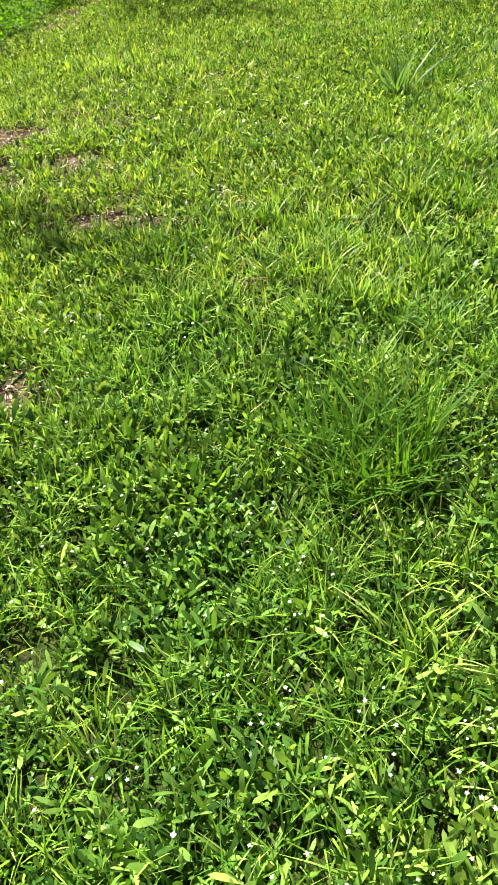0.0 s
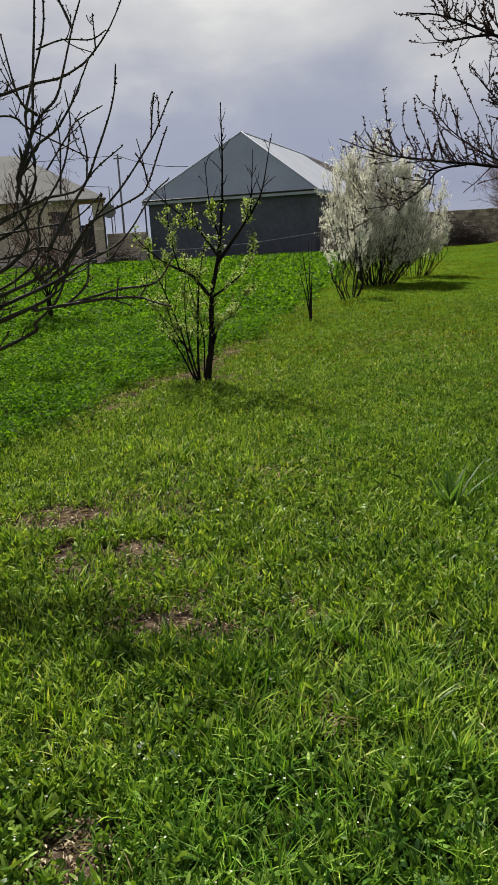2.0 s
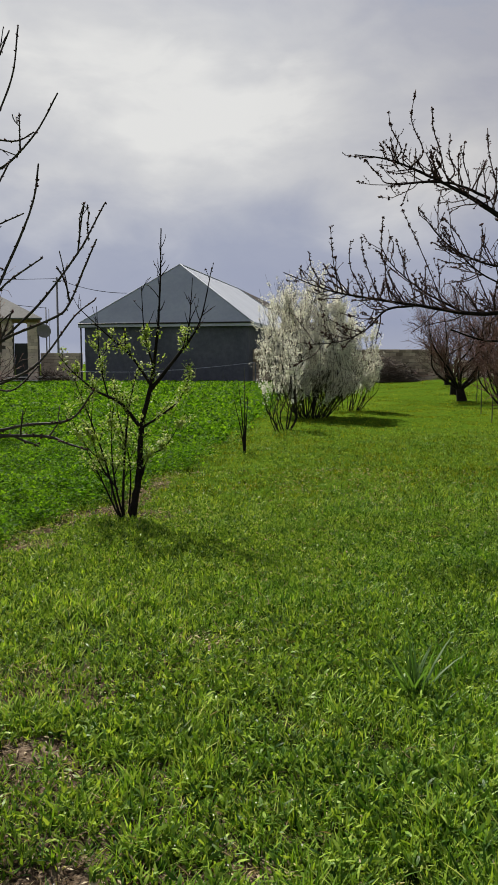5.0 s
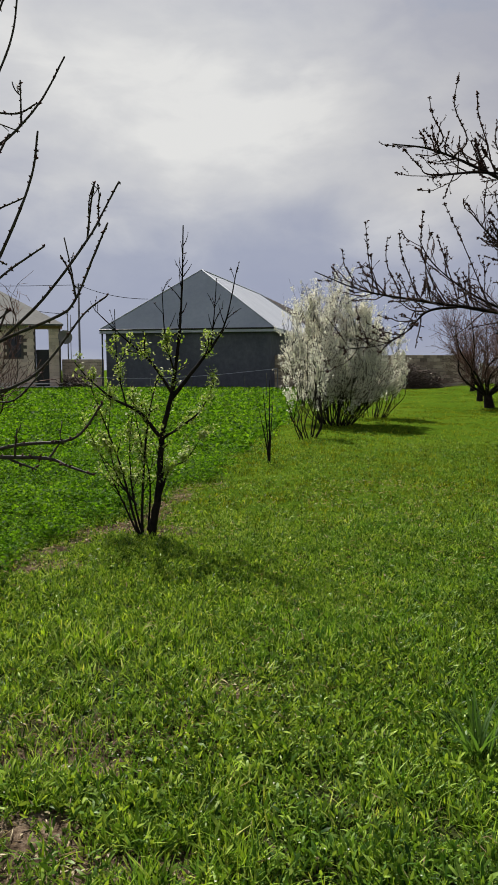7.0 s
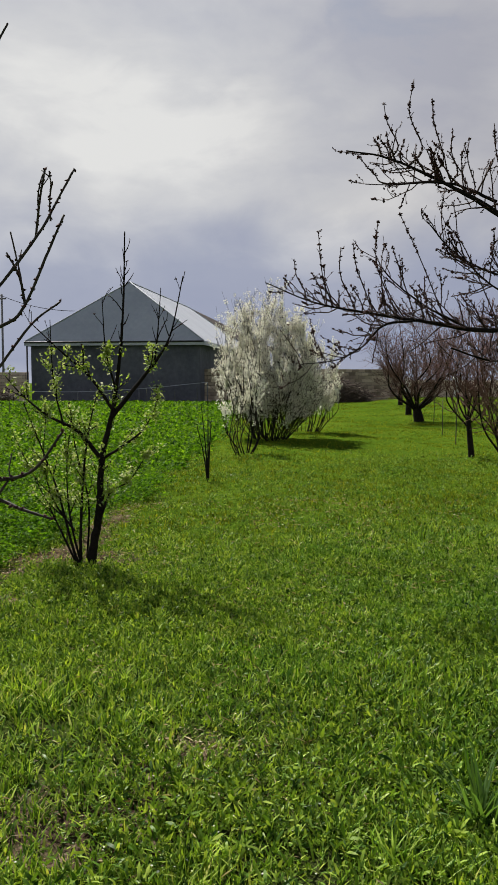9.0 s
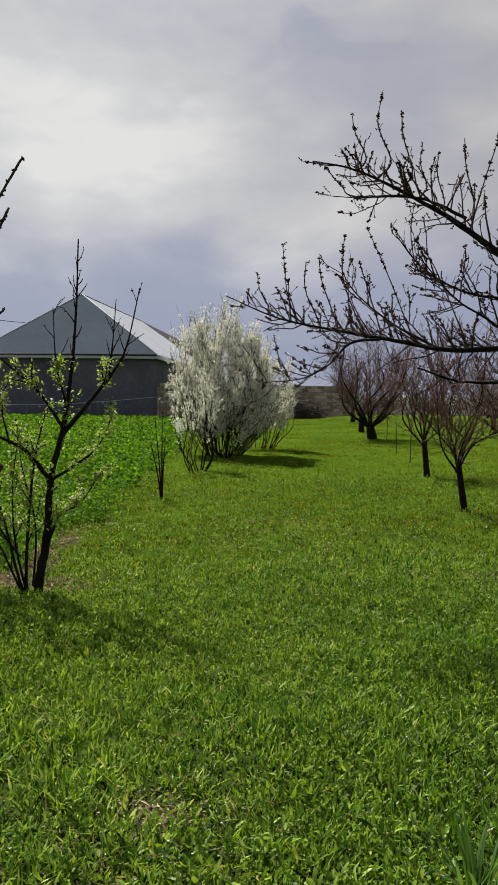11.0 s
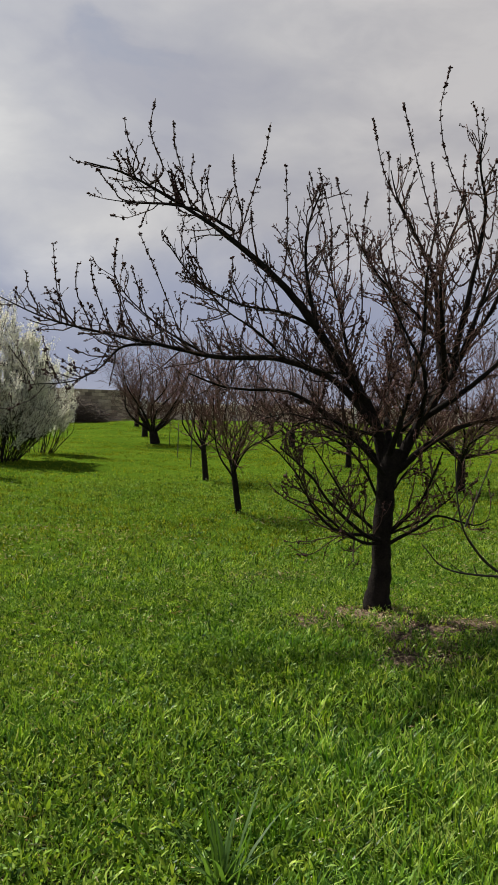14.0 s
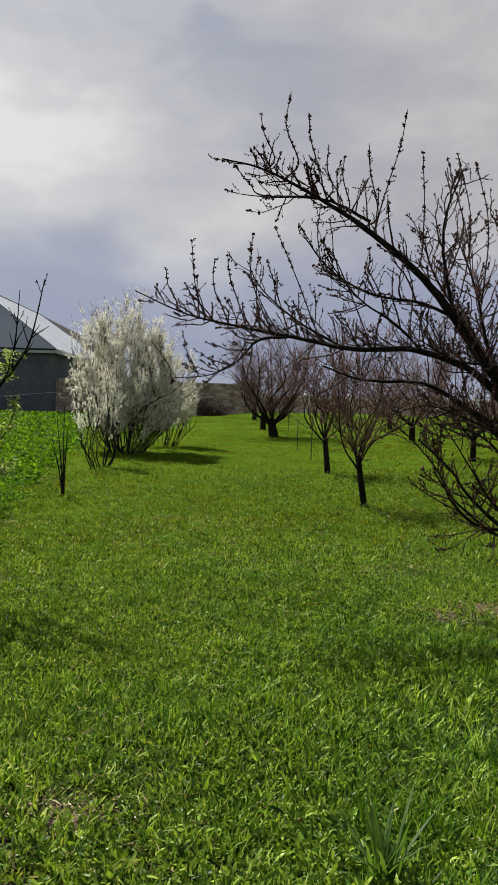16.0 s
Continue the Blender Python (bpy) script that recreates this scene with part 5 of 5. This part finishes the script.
def left_tree():
    rng = np.random.default_rng(51)
    X, Y = -2.95, 4.4
    t = empty("fruit_tree", (X, Y, 0), "leafless fruit tree with smooth arching branches beside the path", "tree", "orchard trees")
    g = Geo()
    line = smooth_line([(X, Y, -0.1), (X, Y, 0.1), (X + 0.02, Y, 0.35), (X + 0.03, Y, 0.9), (X + 0.02, Y, 1.56)], 4)
    g.tube(line, taper(len(line), 0.075, 0.028), 10)
    child("trunk", g.mesh("trunk", M_BARK), t)
    cfg = [dict(per_m=6.0, angle=(30, 65), up=0.3, length=0.18, wobble=0.12, lift=0.12, r=0.0042, tip=0.0024, segs=4, start=0.25, stop=0.72, buds=20, bud_r=0.0042),
           dict(per_m=3, angle=(30, 65), up=0.2, length=0.1, wobble=0.14, lift=0.1, r=0.003, tip=0.0018, segs=3, sides=4, buds=20, bud_r=0.004)]

    def grow(points, a, b):
        if points[0] == (-2.93, 4.40, 0.50):
            points = [(-2.93, 4.40, min(max(points[2][2] - 0.45, 0.5), 1.5))] + points[2:]
            a = min(a, 0.009 + 0.2 * b)
        ln, rr = limb(t, "limb", points, a, min(b, 0.0032), M_GREYTWIG, 7, rng, 0.06)
        tw, bu = Geo(), Geo()
        for k in range(int(len(ln) * 1.2)):
            i = rng.integers(1, len(ln))
            d = unit(rng.normal(size=3) + np.array([0, 0, 0.4]))
            bu.blob(ln[i] + d * rr[i], 0.0045 * rng.uniform(0.7, 1.3), 1.7, d)
        sprout(tw, bu, ln, rr, 0, cfg, rng)
        child("twig_spray", tw.mesh("twig_spray", M_GREYTWIG), t)
        child("bud_cover", bu.mesh("bud_cover", M_BUD), t)

    grow([(-2.93, 4.40, 0.50), (-2.35, 4.50, 0.93), (-1.74, 4.60, 1.48), (-1.68, 4.63, 1.73), (-1.56, 4.66, 1.98), (-1.47, 4.69, 2.08), (-1.42, 4.71, 2.22), (-1.37, 4.74, 2.39), (-1.30, 4.77, 2.59), (-1.28, 4.80, 2.79)], 0.021, 0.0065)
    grow([(-2.93, 4.40, 0.50), (-2.35, 4.50, 0.85), (-1.76, 4.60, 1.33), (-1.69, 4.62, 1.65), (-1.59, 4.64, 1.93), (-1.56, 4.66, 2.17), (-1.53, 4.69, 2.43), (-1.52, 4.71, 2.60), (-1.55, 4.73, 2.71), (-1.61, 4.75, 2.86)], 0.022, 0.006)
    grow([(-2.93, 4.40, 0.50), (-2.35, 4.55, 0.98), (-1.74, 4.70, 1.57), (-1.64, 4.74, 2.02), (-1.59, 4.78, 2.20), (-1.53, 4.82, 2.41), (-1.52, 4.86, 2.65), (-1.50, 4.90, 2.83)], 0.016, 0.006)
    grow([(-2.67, 4.76, 1.78), (-2.2, 4.8, 2.02), (-1.76, 4.80, 2.13), (-1.59, 4.80, 2.17), (-1.47, 4.81, 2.19), (-1.36, 4.81, 2.24), (-1.29, 4.81, 2.30), (-1.21, 4.82, 2.40), (-1.13, 4.82, 2.54)], 0.011, 0.003)
    grow([(-1.60, 4.90, 2.34), (-1.46, 4.88, 2.37), (-1.32, 4.87, 2.36), (-1.24, 4.85, 2.39)], 0.005, 0.003)
    grow([(-1.29, 4.82, 2.30), (-1.29, 4.82, 2.39), (-1.29, 4.82, 2.46)], 0.004, 0.0025)
    grow([(-1.66, 4.65, 1.75), (-1.58, 4.66, 1.87), (-1.48, 4.67, 1.94), (-1.39, 4.68, 2.06), (-1.34, 4.69, 2.16), (-1.30, 4.70, 2.24)], 0.009, 0.003)
    grow([(-2.93, 4.40, 0.50), (-2.26, 4.35, 0.82), (-1.57, 4.30, 1.26), (-1.47, 4.29, 1.39), (-1.36, 4.29, 1.55), (-1.26, 4.28, 1.68), (-1.21, 4.28, 1.78), (-1.15, 4.27, 1.90), (-1.11, 4.27, 2.01), (-1.09, 4.26, 2.12)], 0.011, 0.003)
    grow([(-2.93, 4.40, 0.50), (-2.29, 4.40, 0.98), (-1.62, 4.40, 1.57), (-1.49, 4.42, 1.62), (-1.35, 4.45, 1.65), (-1.26, 4.47, 1.74), (-1.14, 4.50, 1.83)], 0.009, 0.003)
    grow([(-2.93, 4.40, 0.50), (-2.33, 4.45, 0.78), (-1.70, 4.50, 1.18), (-1.56, 4.52, 1.26), (-1.44, 4.55, 1.36), (-1.33, 4.57, 1.51), (-1.17, 4.59, 1.67), (-1.02, 4.61, 1.87), (-0.97, 4.64, 1.97), (-0.92, 4.66, 2.07)], 0.013, 0.003)
    grow([(-1.04, 4.70, 1.88), (-1.02, 4.67, 1.99), (-1.00, 4.64, 2.06)], 0.004, 0.0025)
    grow([(-0.99, 4.66, 1.92), (-0.99, 4.65, 1.98), (-0.98, 4.64, 2.03)], 0.003, 0.002)
    grow([(-2.93, 4.40, 0.50), (-2.27, 4.43, 0.80), (-1.58, 4.45, 1.22), (-1.45, 4.45, 1.33), (-1.33, 4.44, 1.48), (-1.26, 4.44, 1.53), (-1.09, 4.43, 1.60), (-1.03, 4.43, 1.65), (-0.96, 4.42, 1.80), (-0.92, 4.42, 1.89)], 0.012, 0.003)
    grow([(-1.03, 4.45, 1.66), (-1.04, 4.43, 1.73), (-1.07, 4.42, 1.79)], 0.004, 0.0025)
    grow([(-2.93, 4.40, 0.50), (-2.31, 4.45, 0.75), (-1.68, 4.50, 1.12), (-1.51, 4.53, 1.24), (-1.40, 4.56, 1.32), (-1.23, 4.59, 1.40), (-1.15, 4.62, 1.48), (-1.05, 4.65, 1.62), (-0.97, 4.68, 1.69)], 0.011, 0.003)
    grow([(-2.93, 4.40, 0.50), (-2.31, 4.33, 0.75), (-1.66, 4.25, 1.12), (-1.54, 4.23, 1.14), (-1.40, 4.21, 1.16), (-1.27, 4.19, 1.19), (-1.13, 4.16, 1.22), (-1.01, 4.14, 1.23), (-0.95, 4.12, 1.26), (-0.89, 4.10, 1.34)], 0.014, 0.003)
    grow([(-1.40, 4.20, 1.16), (-1.22, 4.17, 1.18), (-1.06, 4.15, 1.18), (-0.99, 4.12, 1.16), (-0.92, 4.10, 1.14)], 0.008, 0.003)
    grow([(-2.93, 4.40, 0.50), (-2.32, 4.35, 0.69), (-1.69, 4.30, 0.99), (-1.57, 4.31, 1.08), (-1.46, 4.32, 1.18), (-1.39, 4.33, 1.33), (-1.28, 4.34, 1.48), (-1.22, 4.35, 1.62)], 0.012, 0.003)
    grow([(-2.80, 4.67, 1.27), (-2.2, 4.58, 1.42), (-1.72, 4.50, 1.48), (-1.56, 4.52, 1.50), (-1.40, 4.53, 1.53), (-1.27, 4.55, 1.63)], 0.008, 0.003)
    grow([(-2.82, 4.64, 1.2), (-2.2, 4.6, 1.32), (-1.74, 4.55, 1.37), (-1.59, 4.59, 1.41), (-1.48, 4.62, 1.38), (-1.32, 4.66, 1.32), (-1.21, 4.70, 1.42)], 0.007, 0.003)
    grow([(-2.93, 4.40, 0.50), (-2.38, 4.58, 0.81), (-1.80, 4.75, 1.25), (-1.64, 4.79, 1.57), (-1.52, 4.83, 1.76), (-1.46, 4.86, 1.98), (-1.48, 4.90, 2.15)], 0.009, 0.003)
    grow([(-1.40, 4.20, 1.15), (-1.30, 4.23, 1.24), (-1.28, 4.27, 1.35), (-1.20, 4.30, 1.38)], 0.006, 0.003)
    grow([(-2.64, 4.77, 1.88), (-2.2, 4.85, 2.0), (-1.80, 4.90, 2.05), (-1.71, 4.95, 2.00), (-1.64, 5.00, 1.96), (-1.51, 5.05, 1.89), (-1.44, 5.10, 1.85)], 0.007, 0.003)
    grow([(-1.51, 4.50, 1.98), (-1.57, 4.45, 2.05), (-1.60, 4.40, 2.29)], 0.008, 0.004)
    grow([(-1.50, 4.70, 1.65), (-1.49, 4.75, 1.89), (-1.51, 4.80, 2.00)], 0.005, 0.003)
    grow([(-1.26, 4.27, 1.68), (-1.25, 4.27, 1.79), (-1.27, 4.27, 1.91)], 0.004, 0.003)
    grow([(-1.57, 4.75, 1.77), (-1.47, 4.78, 1.91), (-1.42, 4.82, 1.99), (-1.29, 4.85, 2.06)], 0.005, 0.003)
    grow([(-1.39, 4.80, 2.40), (-1.44, 4.85, 2.51), (-1.51, 4.90, 2.63), (-1.54, 4.95, 2.82)], 0.007, 0.004)
    grow([(-1.54, 4.75, 2.52), (-1.46, 4.78, 2.58), (-1.39, 4.82, 2.64), (-1.33, 4.85, 2.79)], 0.006, 0.004)
    grow([(X, Y, 0.55), (-2.8, 4.68, 1.29), (-2.6, 4.78, 2.03), (-2.35, 4.78, 2.76)], 0.02, 0.004)
    grow([(X, Y, 0.55), (-3.1, 4.26, 1.19), (-3.23, 4.26, 1.92), (-3.34, 4.26, 2.55)], 0.025, 0.004)


left_tree()


def young_tree():
    """A small pruned tree whose low branches reach out over the grass."""
    rng = np.random.default_rng(55)
    X, Y = 3.75, 5.55
    t = empty("fruit_tree", (X, Y, 0), "small young fruit tree with low drooping grey branches", "tree", "orchard trees")
    g = Geo()
    line = smooth_line([(X, Y, -0.08), (X, Y, 0.08), (X, Y, 0.3), (X, Y, 0.46)], 4)
    g.tube(line, taper(len(line), 0.04, 0.03), 9)
    child("trunk", g.mesh("trunk", M_BARK), t)
    cfg = [dict(per_m=2.2, angle=(25, 60), up=0.3, length=0.16, wobble=0.1, lift=0.12, r=0.004, tip=0.002, segs=4, start=0.3, buds=14, bud_r=0.004)]
    for pts, a in (([(X, Y, 0.4), (3.2, 5.8, 0.45), (2.75, 6.0, 0.53), (2.26, 6.0, 0.61), (2.06, 6.0, 0.76)], 0.016), ([(X, Y, 0.42), (3.1, 5.85, 0.42), (2.65, 6.0, 0.56), (2.4, 6.0, 0.75), (2.3, 6.0, 0.95), (2.25, 6.0, 1.33)], 0.016),
                   ([(2.35, 6.0, 0.85), (2.42, 6.0, 1.0), (2.52, 6.0, 1.22)], 0.007), ([(X, Y, 0.44), (4.1, 5.4, 0.9), (4.4, 5.3, 1.4)], 0.018), ([(X, Y, 0.44), (3.95, 5.2, 0.9), (4.0, 5.0, 1.3)], 0.016)):
        ln, rr = limb(t, "limb", pts, a, 0.003, M_GREYTWIG, 7, rng, 0.05)
        tw, bu = Geo(), Geo()
        sprout(tw, bu, ln, rr, 0, cfg, rng)
        child("twig_spray", tw.mesh("twig_spray", M_GREYTWIG), t)
        if bu.n:
            child("bud_cover", bu.mesh("bud_cover", M_BUD), t)


young_tree()


def pear_tree():
    rng = np.random.default_rng(61)
    Y = 8.44
    t = empty("pear_tree", (-1.29, Y, 0), "young pear tree with fresh yellow-green leaves and first blossom", "tree", "orchard trees")
    cfg = [dict(per_m=10, angle=(30, 65), up=0.3, length=0.24, wobble=0.12, lift=0.12, r=0.006, tip=0.002, segs=4, start=0.15, buds=14, bud_r=0.006)]
    spots = []

    def grow(points, a, b, name):
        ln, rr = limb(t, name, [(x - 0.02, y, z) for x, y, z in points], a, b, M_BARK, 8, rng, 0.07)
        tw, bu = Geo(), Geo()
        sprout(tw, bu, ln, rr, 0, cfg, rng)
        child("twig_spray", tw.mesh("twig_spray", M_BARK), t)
        child("bud_cover", bu.mesh("bud_cover", M_BUD), t)
        vs = np.concatenate(tw.v)
        spots.append(vs[rng.integers(0, len(vs), 300)])

    grow([(-1.27, Y, -0.08), (-1.25, Y, 0.1), (-1.19, Y, 0.45), (-1.16, Y, 0.89), (-1.08, Y, 1.22), (-1.03, Y, 1.55), (-1.0, Y, 1.83), (-0.98, Y, 2.2), (-0.97, Y, 2.6)], 0.043, 0.005, "trunk")
    grow([(-1.31, Y + 0.02, -0.05), (-1.34, Y + 0.02, 0.1), (-1.33, Y, 0.4), (-1.30, Y, 0.8), (-1.26, Y, 1.1), (-1.2, Y, 1.35)], 0.0176, 0.005, "stem")
    grow([(-1.32, Y - 0.03, -0.05), (-1.40, Y - 0.02, 0.2), (-1.5, Y, 0.6), (-1.62, Y, 0.95), (-1.75, Y, 1.3)], 0.0144, 0.004, "stem")
    grow([(-1.17, Y, 0.86), (-1.35, Y + 0.02, 1.08), (-1.58, Y + 0.05, 1.2), (-1.78, Y + 0.1, 1.36), (-1.9, Y + 0.1, 1.5)], 0.0192, 0.004, "branch")
    grow([(-1.08, Y, 1.25), (-1.25, Y, 1.5), (-1.45, Y, 1.68), (-1.70, Y, 1.92)], 0.0144, 0.004, "branch")
    grow([(-1.09, Y, 1.18), (-0.9, Y - 0.02, 1.42), (-0.72, Y - 0.03, 1.65), (-0.62, Y - 0.03, 1.85), (-0.53, Y, 2.27)], 0.0192, 0.004, "branch")
    grow([(-1.18, Y, 0.85), (-0.98, Y - 0.05, 0.98), (-0.82, Y - 0.08, 1.12), (-0.72, Y - 0.1, 1.35)], 0.0128, 0.004, "branch")
    grow([(-1.22, Y, 0.3), (-1.1, Y - 0.05, 0.6), (-0.95, Y - 0.08, 0.7), (-0.82, Y - 0.1, 0.9)], 0.0096, 0.003, "branch")
    grow([(-1.05, Y, 1.4), (-1.12, Y - 0.05, 1.7), (-1.14, Y - 0.08, 2.1)], 0.0096, 0.003, "branch")
    grow([(-1.38, Y, 0.3), (-1.55, Y + 0.05, 0.55), (-1.62, Y + 0.1, 0.85), (-1.6, Y + 0.1, 1.2)], 0.0096, 0.003, "branch")
    grow([(-1.45, Y, 1.12), (-1.52, Y, 1.45), (-1.54, Y, 1.93)], 0.0080, 0.003, "branch")
    grow([(-0.75, Y, 1.62), (-0.72, Y, 1.9), (-0.7, Y, 2.18)], 0.0080, 0.003, "branch")
    grow([(-1.33, Y, 0.02), (-1.42, Y + 0.05, 0.4), (-1.44, Y + 0.06, 0.8), (-1.4, Y + 0.05, 1.15)], 0.0104, 0.003, "stem")
    grow([(-1.36, Y + 0.04, 0.0), (-1.55, Y + 0.1, 0.4), (-1.7, Y + 0.15, 0.7), (-1.85, Y + 0.2, 1.0)], 0.0096, 0.003, "stem")
    grow([(-1.3, Y + 0.06, 0.0), (-1.28, Y + 0.1, 0.5), (-1.38, Y + 0.12, 0.95), (-1.42, Y + 0.12, 1.3)], 0.0096, 0.003, "stem")
    spots = np.concatenate(spots)
    zs = spots[:, 2]
    keep = ((zs > 0.5) & (zs < 1.72)) & (rng.random(len(zs)) < np.where(np.abs(zs - 1.3) < 0.38, 0.24, 0.42))
    c0 = spots[keep]
    k = 7
    c = np.repeat(c0, k, 0) + rng.normal(scale=0.02, size=(len(c0) * k, 3))
    d = rng.normal(size=(len(c), 3)) + np.array([0, 0, 0.6])
    L = rng.uniform(0.012, 0.03, len(c))
    g = Geo()
    leaves(g, c, d, L, L * rng.uniform(0.5, 0.8, len(c)), rng)
    child("foliage", g.mesh("foliage", M_PEARLEAF), t, "clusters of small yellow-green leaves")


pear_tree()


def blossom_bush(x, y, height, spread_r, stems, seed, flowers, label, skirt=0.35, foot=0.25):
    """A plum thicket in flower: many upright stems from the root, white all over."""
    rng = np.random.default_rng(seed)
    z = float(ground_z(x, y))
    t = empty("plum_bush", (x, y, z), label, "bush", "flowering plums")
    cfg = [dict(per_m=7, angle=(15, 50), up=0.3, length=0.24 * height, wobble=0.13, lift=0.15, r=0.008, tip=0.003, segs=5, start=0.16),
           dict(per_m=4, angle=(20, 50), up=0.3, length=0.14 * height, wobble=0.12, lift=0.12, r=0.005, tip=0.003, segs=3, sides=3)]
    st, tw = Geo(), Geo()
    tips = []
    for k in range(stems):
        a, s = rng.uniform(0, 2 * math.pi), spread_r * math.sqrt(rng.random())
        d = np.array([math.cos(a), math.sin(a), 0])
        hgt = height * (1.0 - 0.5 * (s / spread_r) ** 2) * rng.uniform(0.7, 1.02)
        b = np.array([x, y, z - 0.05]) + d * s * foot
        wave = rng.normal(scale=0.05 * height, size=(3, 3)) * np.array([1, 1, 0])
        pts = [b, b + d * s * (0.75 - foot) * 0.6 + wave[0] * 0.5 + np.array([0, 0, hgt * 0.22]), b + d * s * (0.85 - foot) + wave[1] + np.array([0, 0, hgt * 0.55]), b + d * s * (0.87 - foot) + wave[2] + np.array([0, 0, hgt])]
        ln = smooth_line(pts, 5)
        rr = taper(len(ln), rng.uniform(0.008, 0.019), 0.004)
        st.tube(ln, rr, 5)
        sprout(tw, None, ln, rr, 0, cfg, rng)
        tips.append(ln[len(ln) // 2:])
    child("stem_clump", st.mesh("stem_clump", M_BARK), t)
    child("twig_spray", tw.mesh("twig_spray", M_BARK), t)
    vs = np.concatenate(tw.v + tips)
    vs = vs[vs[:, 2] > z + skirt]
    c = vs[rng.integers(0, len(vs), flowers)]
    # clusters sit on the outer shoots; the heart of the thicket stays bare and dark
    up, out = (c[:, 2] - z) / height, np.hypot(c[:, 0] - x, c[:, 1] - y) / spread_r
    dens = value_noise(c[:, 0] + c[:, 1] * 0.7, c[:, 2] + c[:, 1] * 0.3, 0.22, seed)
    shell = np.clip(0.28 + 1.1 * out + 1.3 * (up - 0.30), 0.16, 1)
    shell = shell * np.clip((c[:, 2] - z - skirt) / (0.14 * height) + 1.2 * (dens - 0.5), 0, 1)
    keep = rng.random(len(c)) < shell * np.clip(2.6 * dens - 0.5, 0.1, 1) * (1 - 0.65 * np.clip((up - 0.72) / 0.25, 0, 1))
    c = c[keep]
    per = 8
    size = np.repeat(rng.uniform(0.018, 0.042, len(c)), per)
    c = np.repeat(c, per, 0) + rng.normal(size=(len(c) * per, 3)) * size[:, None] * np.array([0.8, 0.8, 1.15])
    g = Geo()
    n = len(c)
    L = rng.uniform(0.024, 0.042, n)
    leaves(g, c, rng.normal(size=(n, 3)), L, L * rng.uniform(0.75, 1.0, n), rng, 0.4, plain=True)
    child("blossom", g.mesh("blossom", M_BLOSSOM), t, "white plum blossom along every shoot")


blossom_bush(1.86, 22.6, 4.1, 1.42, 64, 71, 16500, "tall plum thicket covered in white blossom", 0.2, 0.33)
blossom_bush(0.84, 18.4, 2.3, 0.85, 11, 72, 520, "sparse plum suckers in front of the flowering thicket", 0.6, 0.3)
blossom_bush(3.25, 25.2, 3.3, 1.1, 20, 73, 5000, "smaller white-flowering plum behind the thicket", 0.5, 0.4)


def dead_sapling():
    rng = np.random.default_rng(81)
    x, y = -0.125, 13.6
    t = empty("sapling", (x, y, 0), "thin dark leafless sapling at the field edge", "sapling")
    for dx, h in ((0.0, 1.28), (-0.16, 0.85), (0.05, 0.95), (-0.1, 1.15)):
        g = Geo()
        pts = smooth_line([(x, y, -0.05), (x + dx * 0.3, y, h * 0.4), (x + dx, y + dx * 0.5, h)], 5)
        rr = taper(len(pts), 0.016, 0.004)
        g.tube(pts, rr, 6)
        sprout(g, None, pts, rr, 0, [dict(per_m=5, angle=(20, 45), up=0.3, length=0.14, wobble=0.1, lift=0.1, r=0.004, tip=0.002, segs=3)], rng)
        child("stem", g.mesh("stem", M_BARK), t)


dead_sapling()


def stakes():
    for k, (x, y, h) in enumerate(((6.84, 23.5, 1.0), (6.19, 20.7, 1.25), (8.8, 30.0, 1.1), (-3.2, 42.0, 0.8), (-1.9, 42.5, 0.9), (-0.5, 42.0, 0.8), (0.6, 41.0, 1.0), (-6.2, 40.0, 0.9), (-7.4, 36.0, 0.9))):
        z = float(ground_z(x, y))
        s = empty("stake", (x, y, z), "thin weathered planting stake standing in the grass", "stake", "planting stakes")
        g = Geo()
        g.tube([(x, y, z - 0.1), (x + 0.01 * (k % 3), y, z + h * 0.5), (x + 0.02 * (k % 2), y, z + h)], [0.014, 0.013, 0.011], 6)
        child("pole", g.mesh("pole", M_STAKE), s)


stakes()


def brush_pile(x, y, rx, ry, h, count, seed, label, pale=0.1):
    rng = np.random.default_rng(seed)
    z = float(ground_z(x, y))
    t = empty("brush_pile", (x, y, z), label, "brush pile")
    dark, light = Geo(), Geo()
    for _ in range(count):
        a, s = rng.uniform(0, 2 * math.pi), math.sqrt(rng.random())
        p = np.array([x + rx * s * math.cos(a), y + ry * s * math.sin(a), z + rng.uniform(0, 1) * h * (1 - 0.7 * s * s)])
        d = unit(rng.normal(size=3) * np.array([1, 1, 0.35]))
        L = rng.uniform(0.4, 1.3)
        pts = np.array([p - d * L / 2, p + rng.normal(scale=0.06, size=3), p + d * L / 2])
        pts[:, 2] = np.maximum(pts[:, 2], z + 0.01)
        (light if rng.random() < pale else dark).tube(pts, [0.02, 0.015, 0.006], 4)
    child("brushwood", dark.mesh("brushwood", M_BRUSH), t)
    if light.n:
        child("bleached_brushwood", light.mesh("bleached_brushwood", M_PALEBRUSH), t)


brush_pile(8.8, 48.3, 2.4, 0.7, 1.5, 900, 91, "pile of dark dry brushwood against the wall", 0.04)
brush_pile(-10.6, 49.2, 0.9, 0.5, 0.8, 260, 92, "heap of dry brown brush beside a block wall", 0.05)
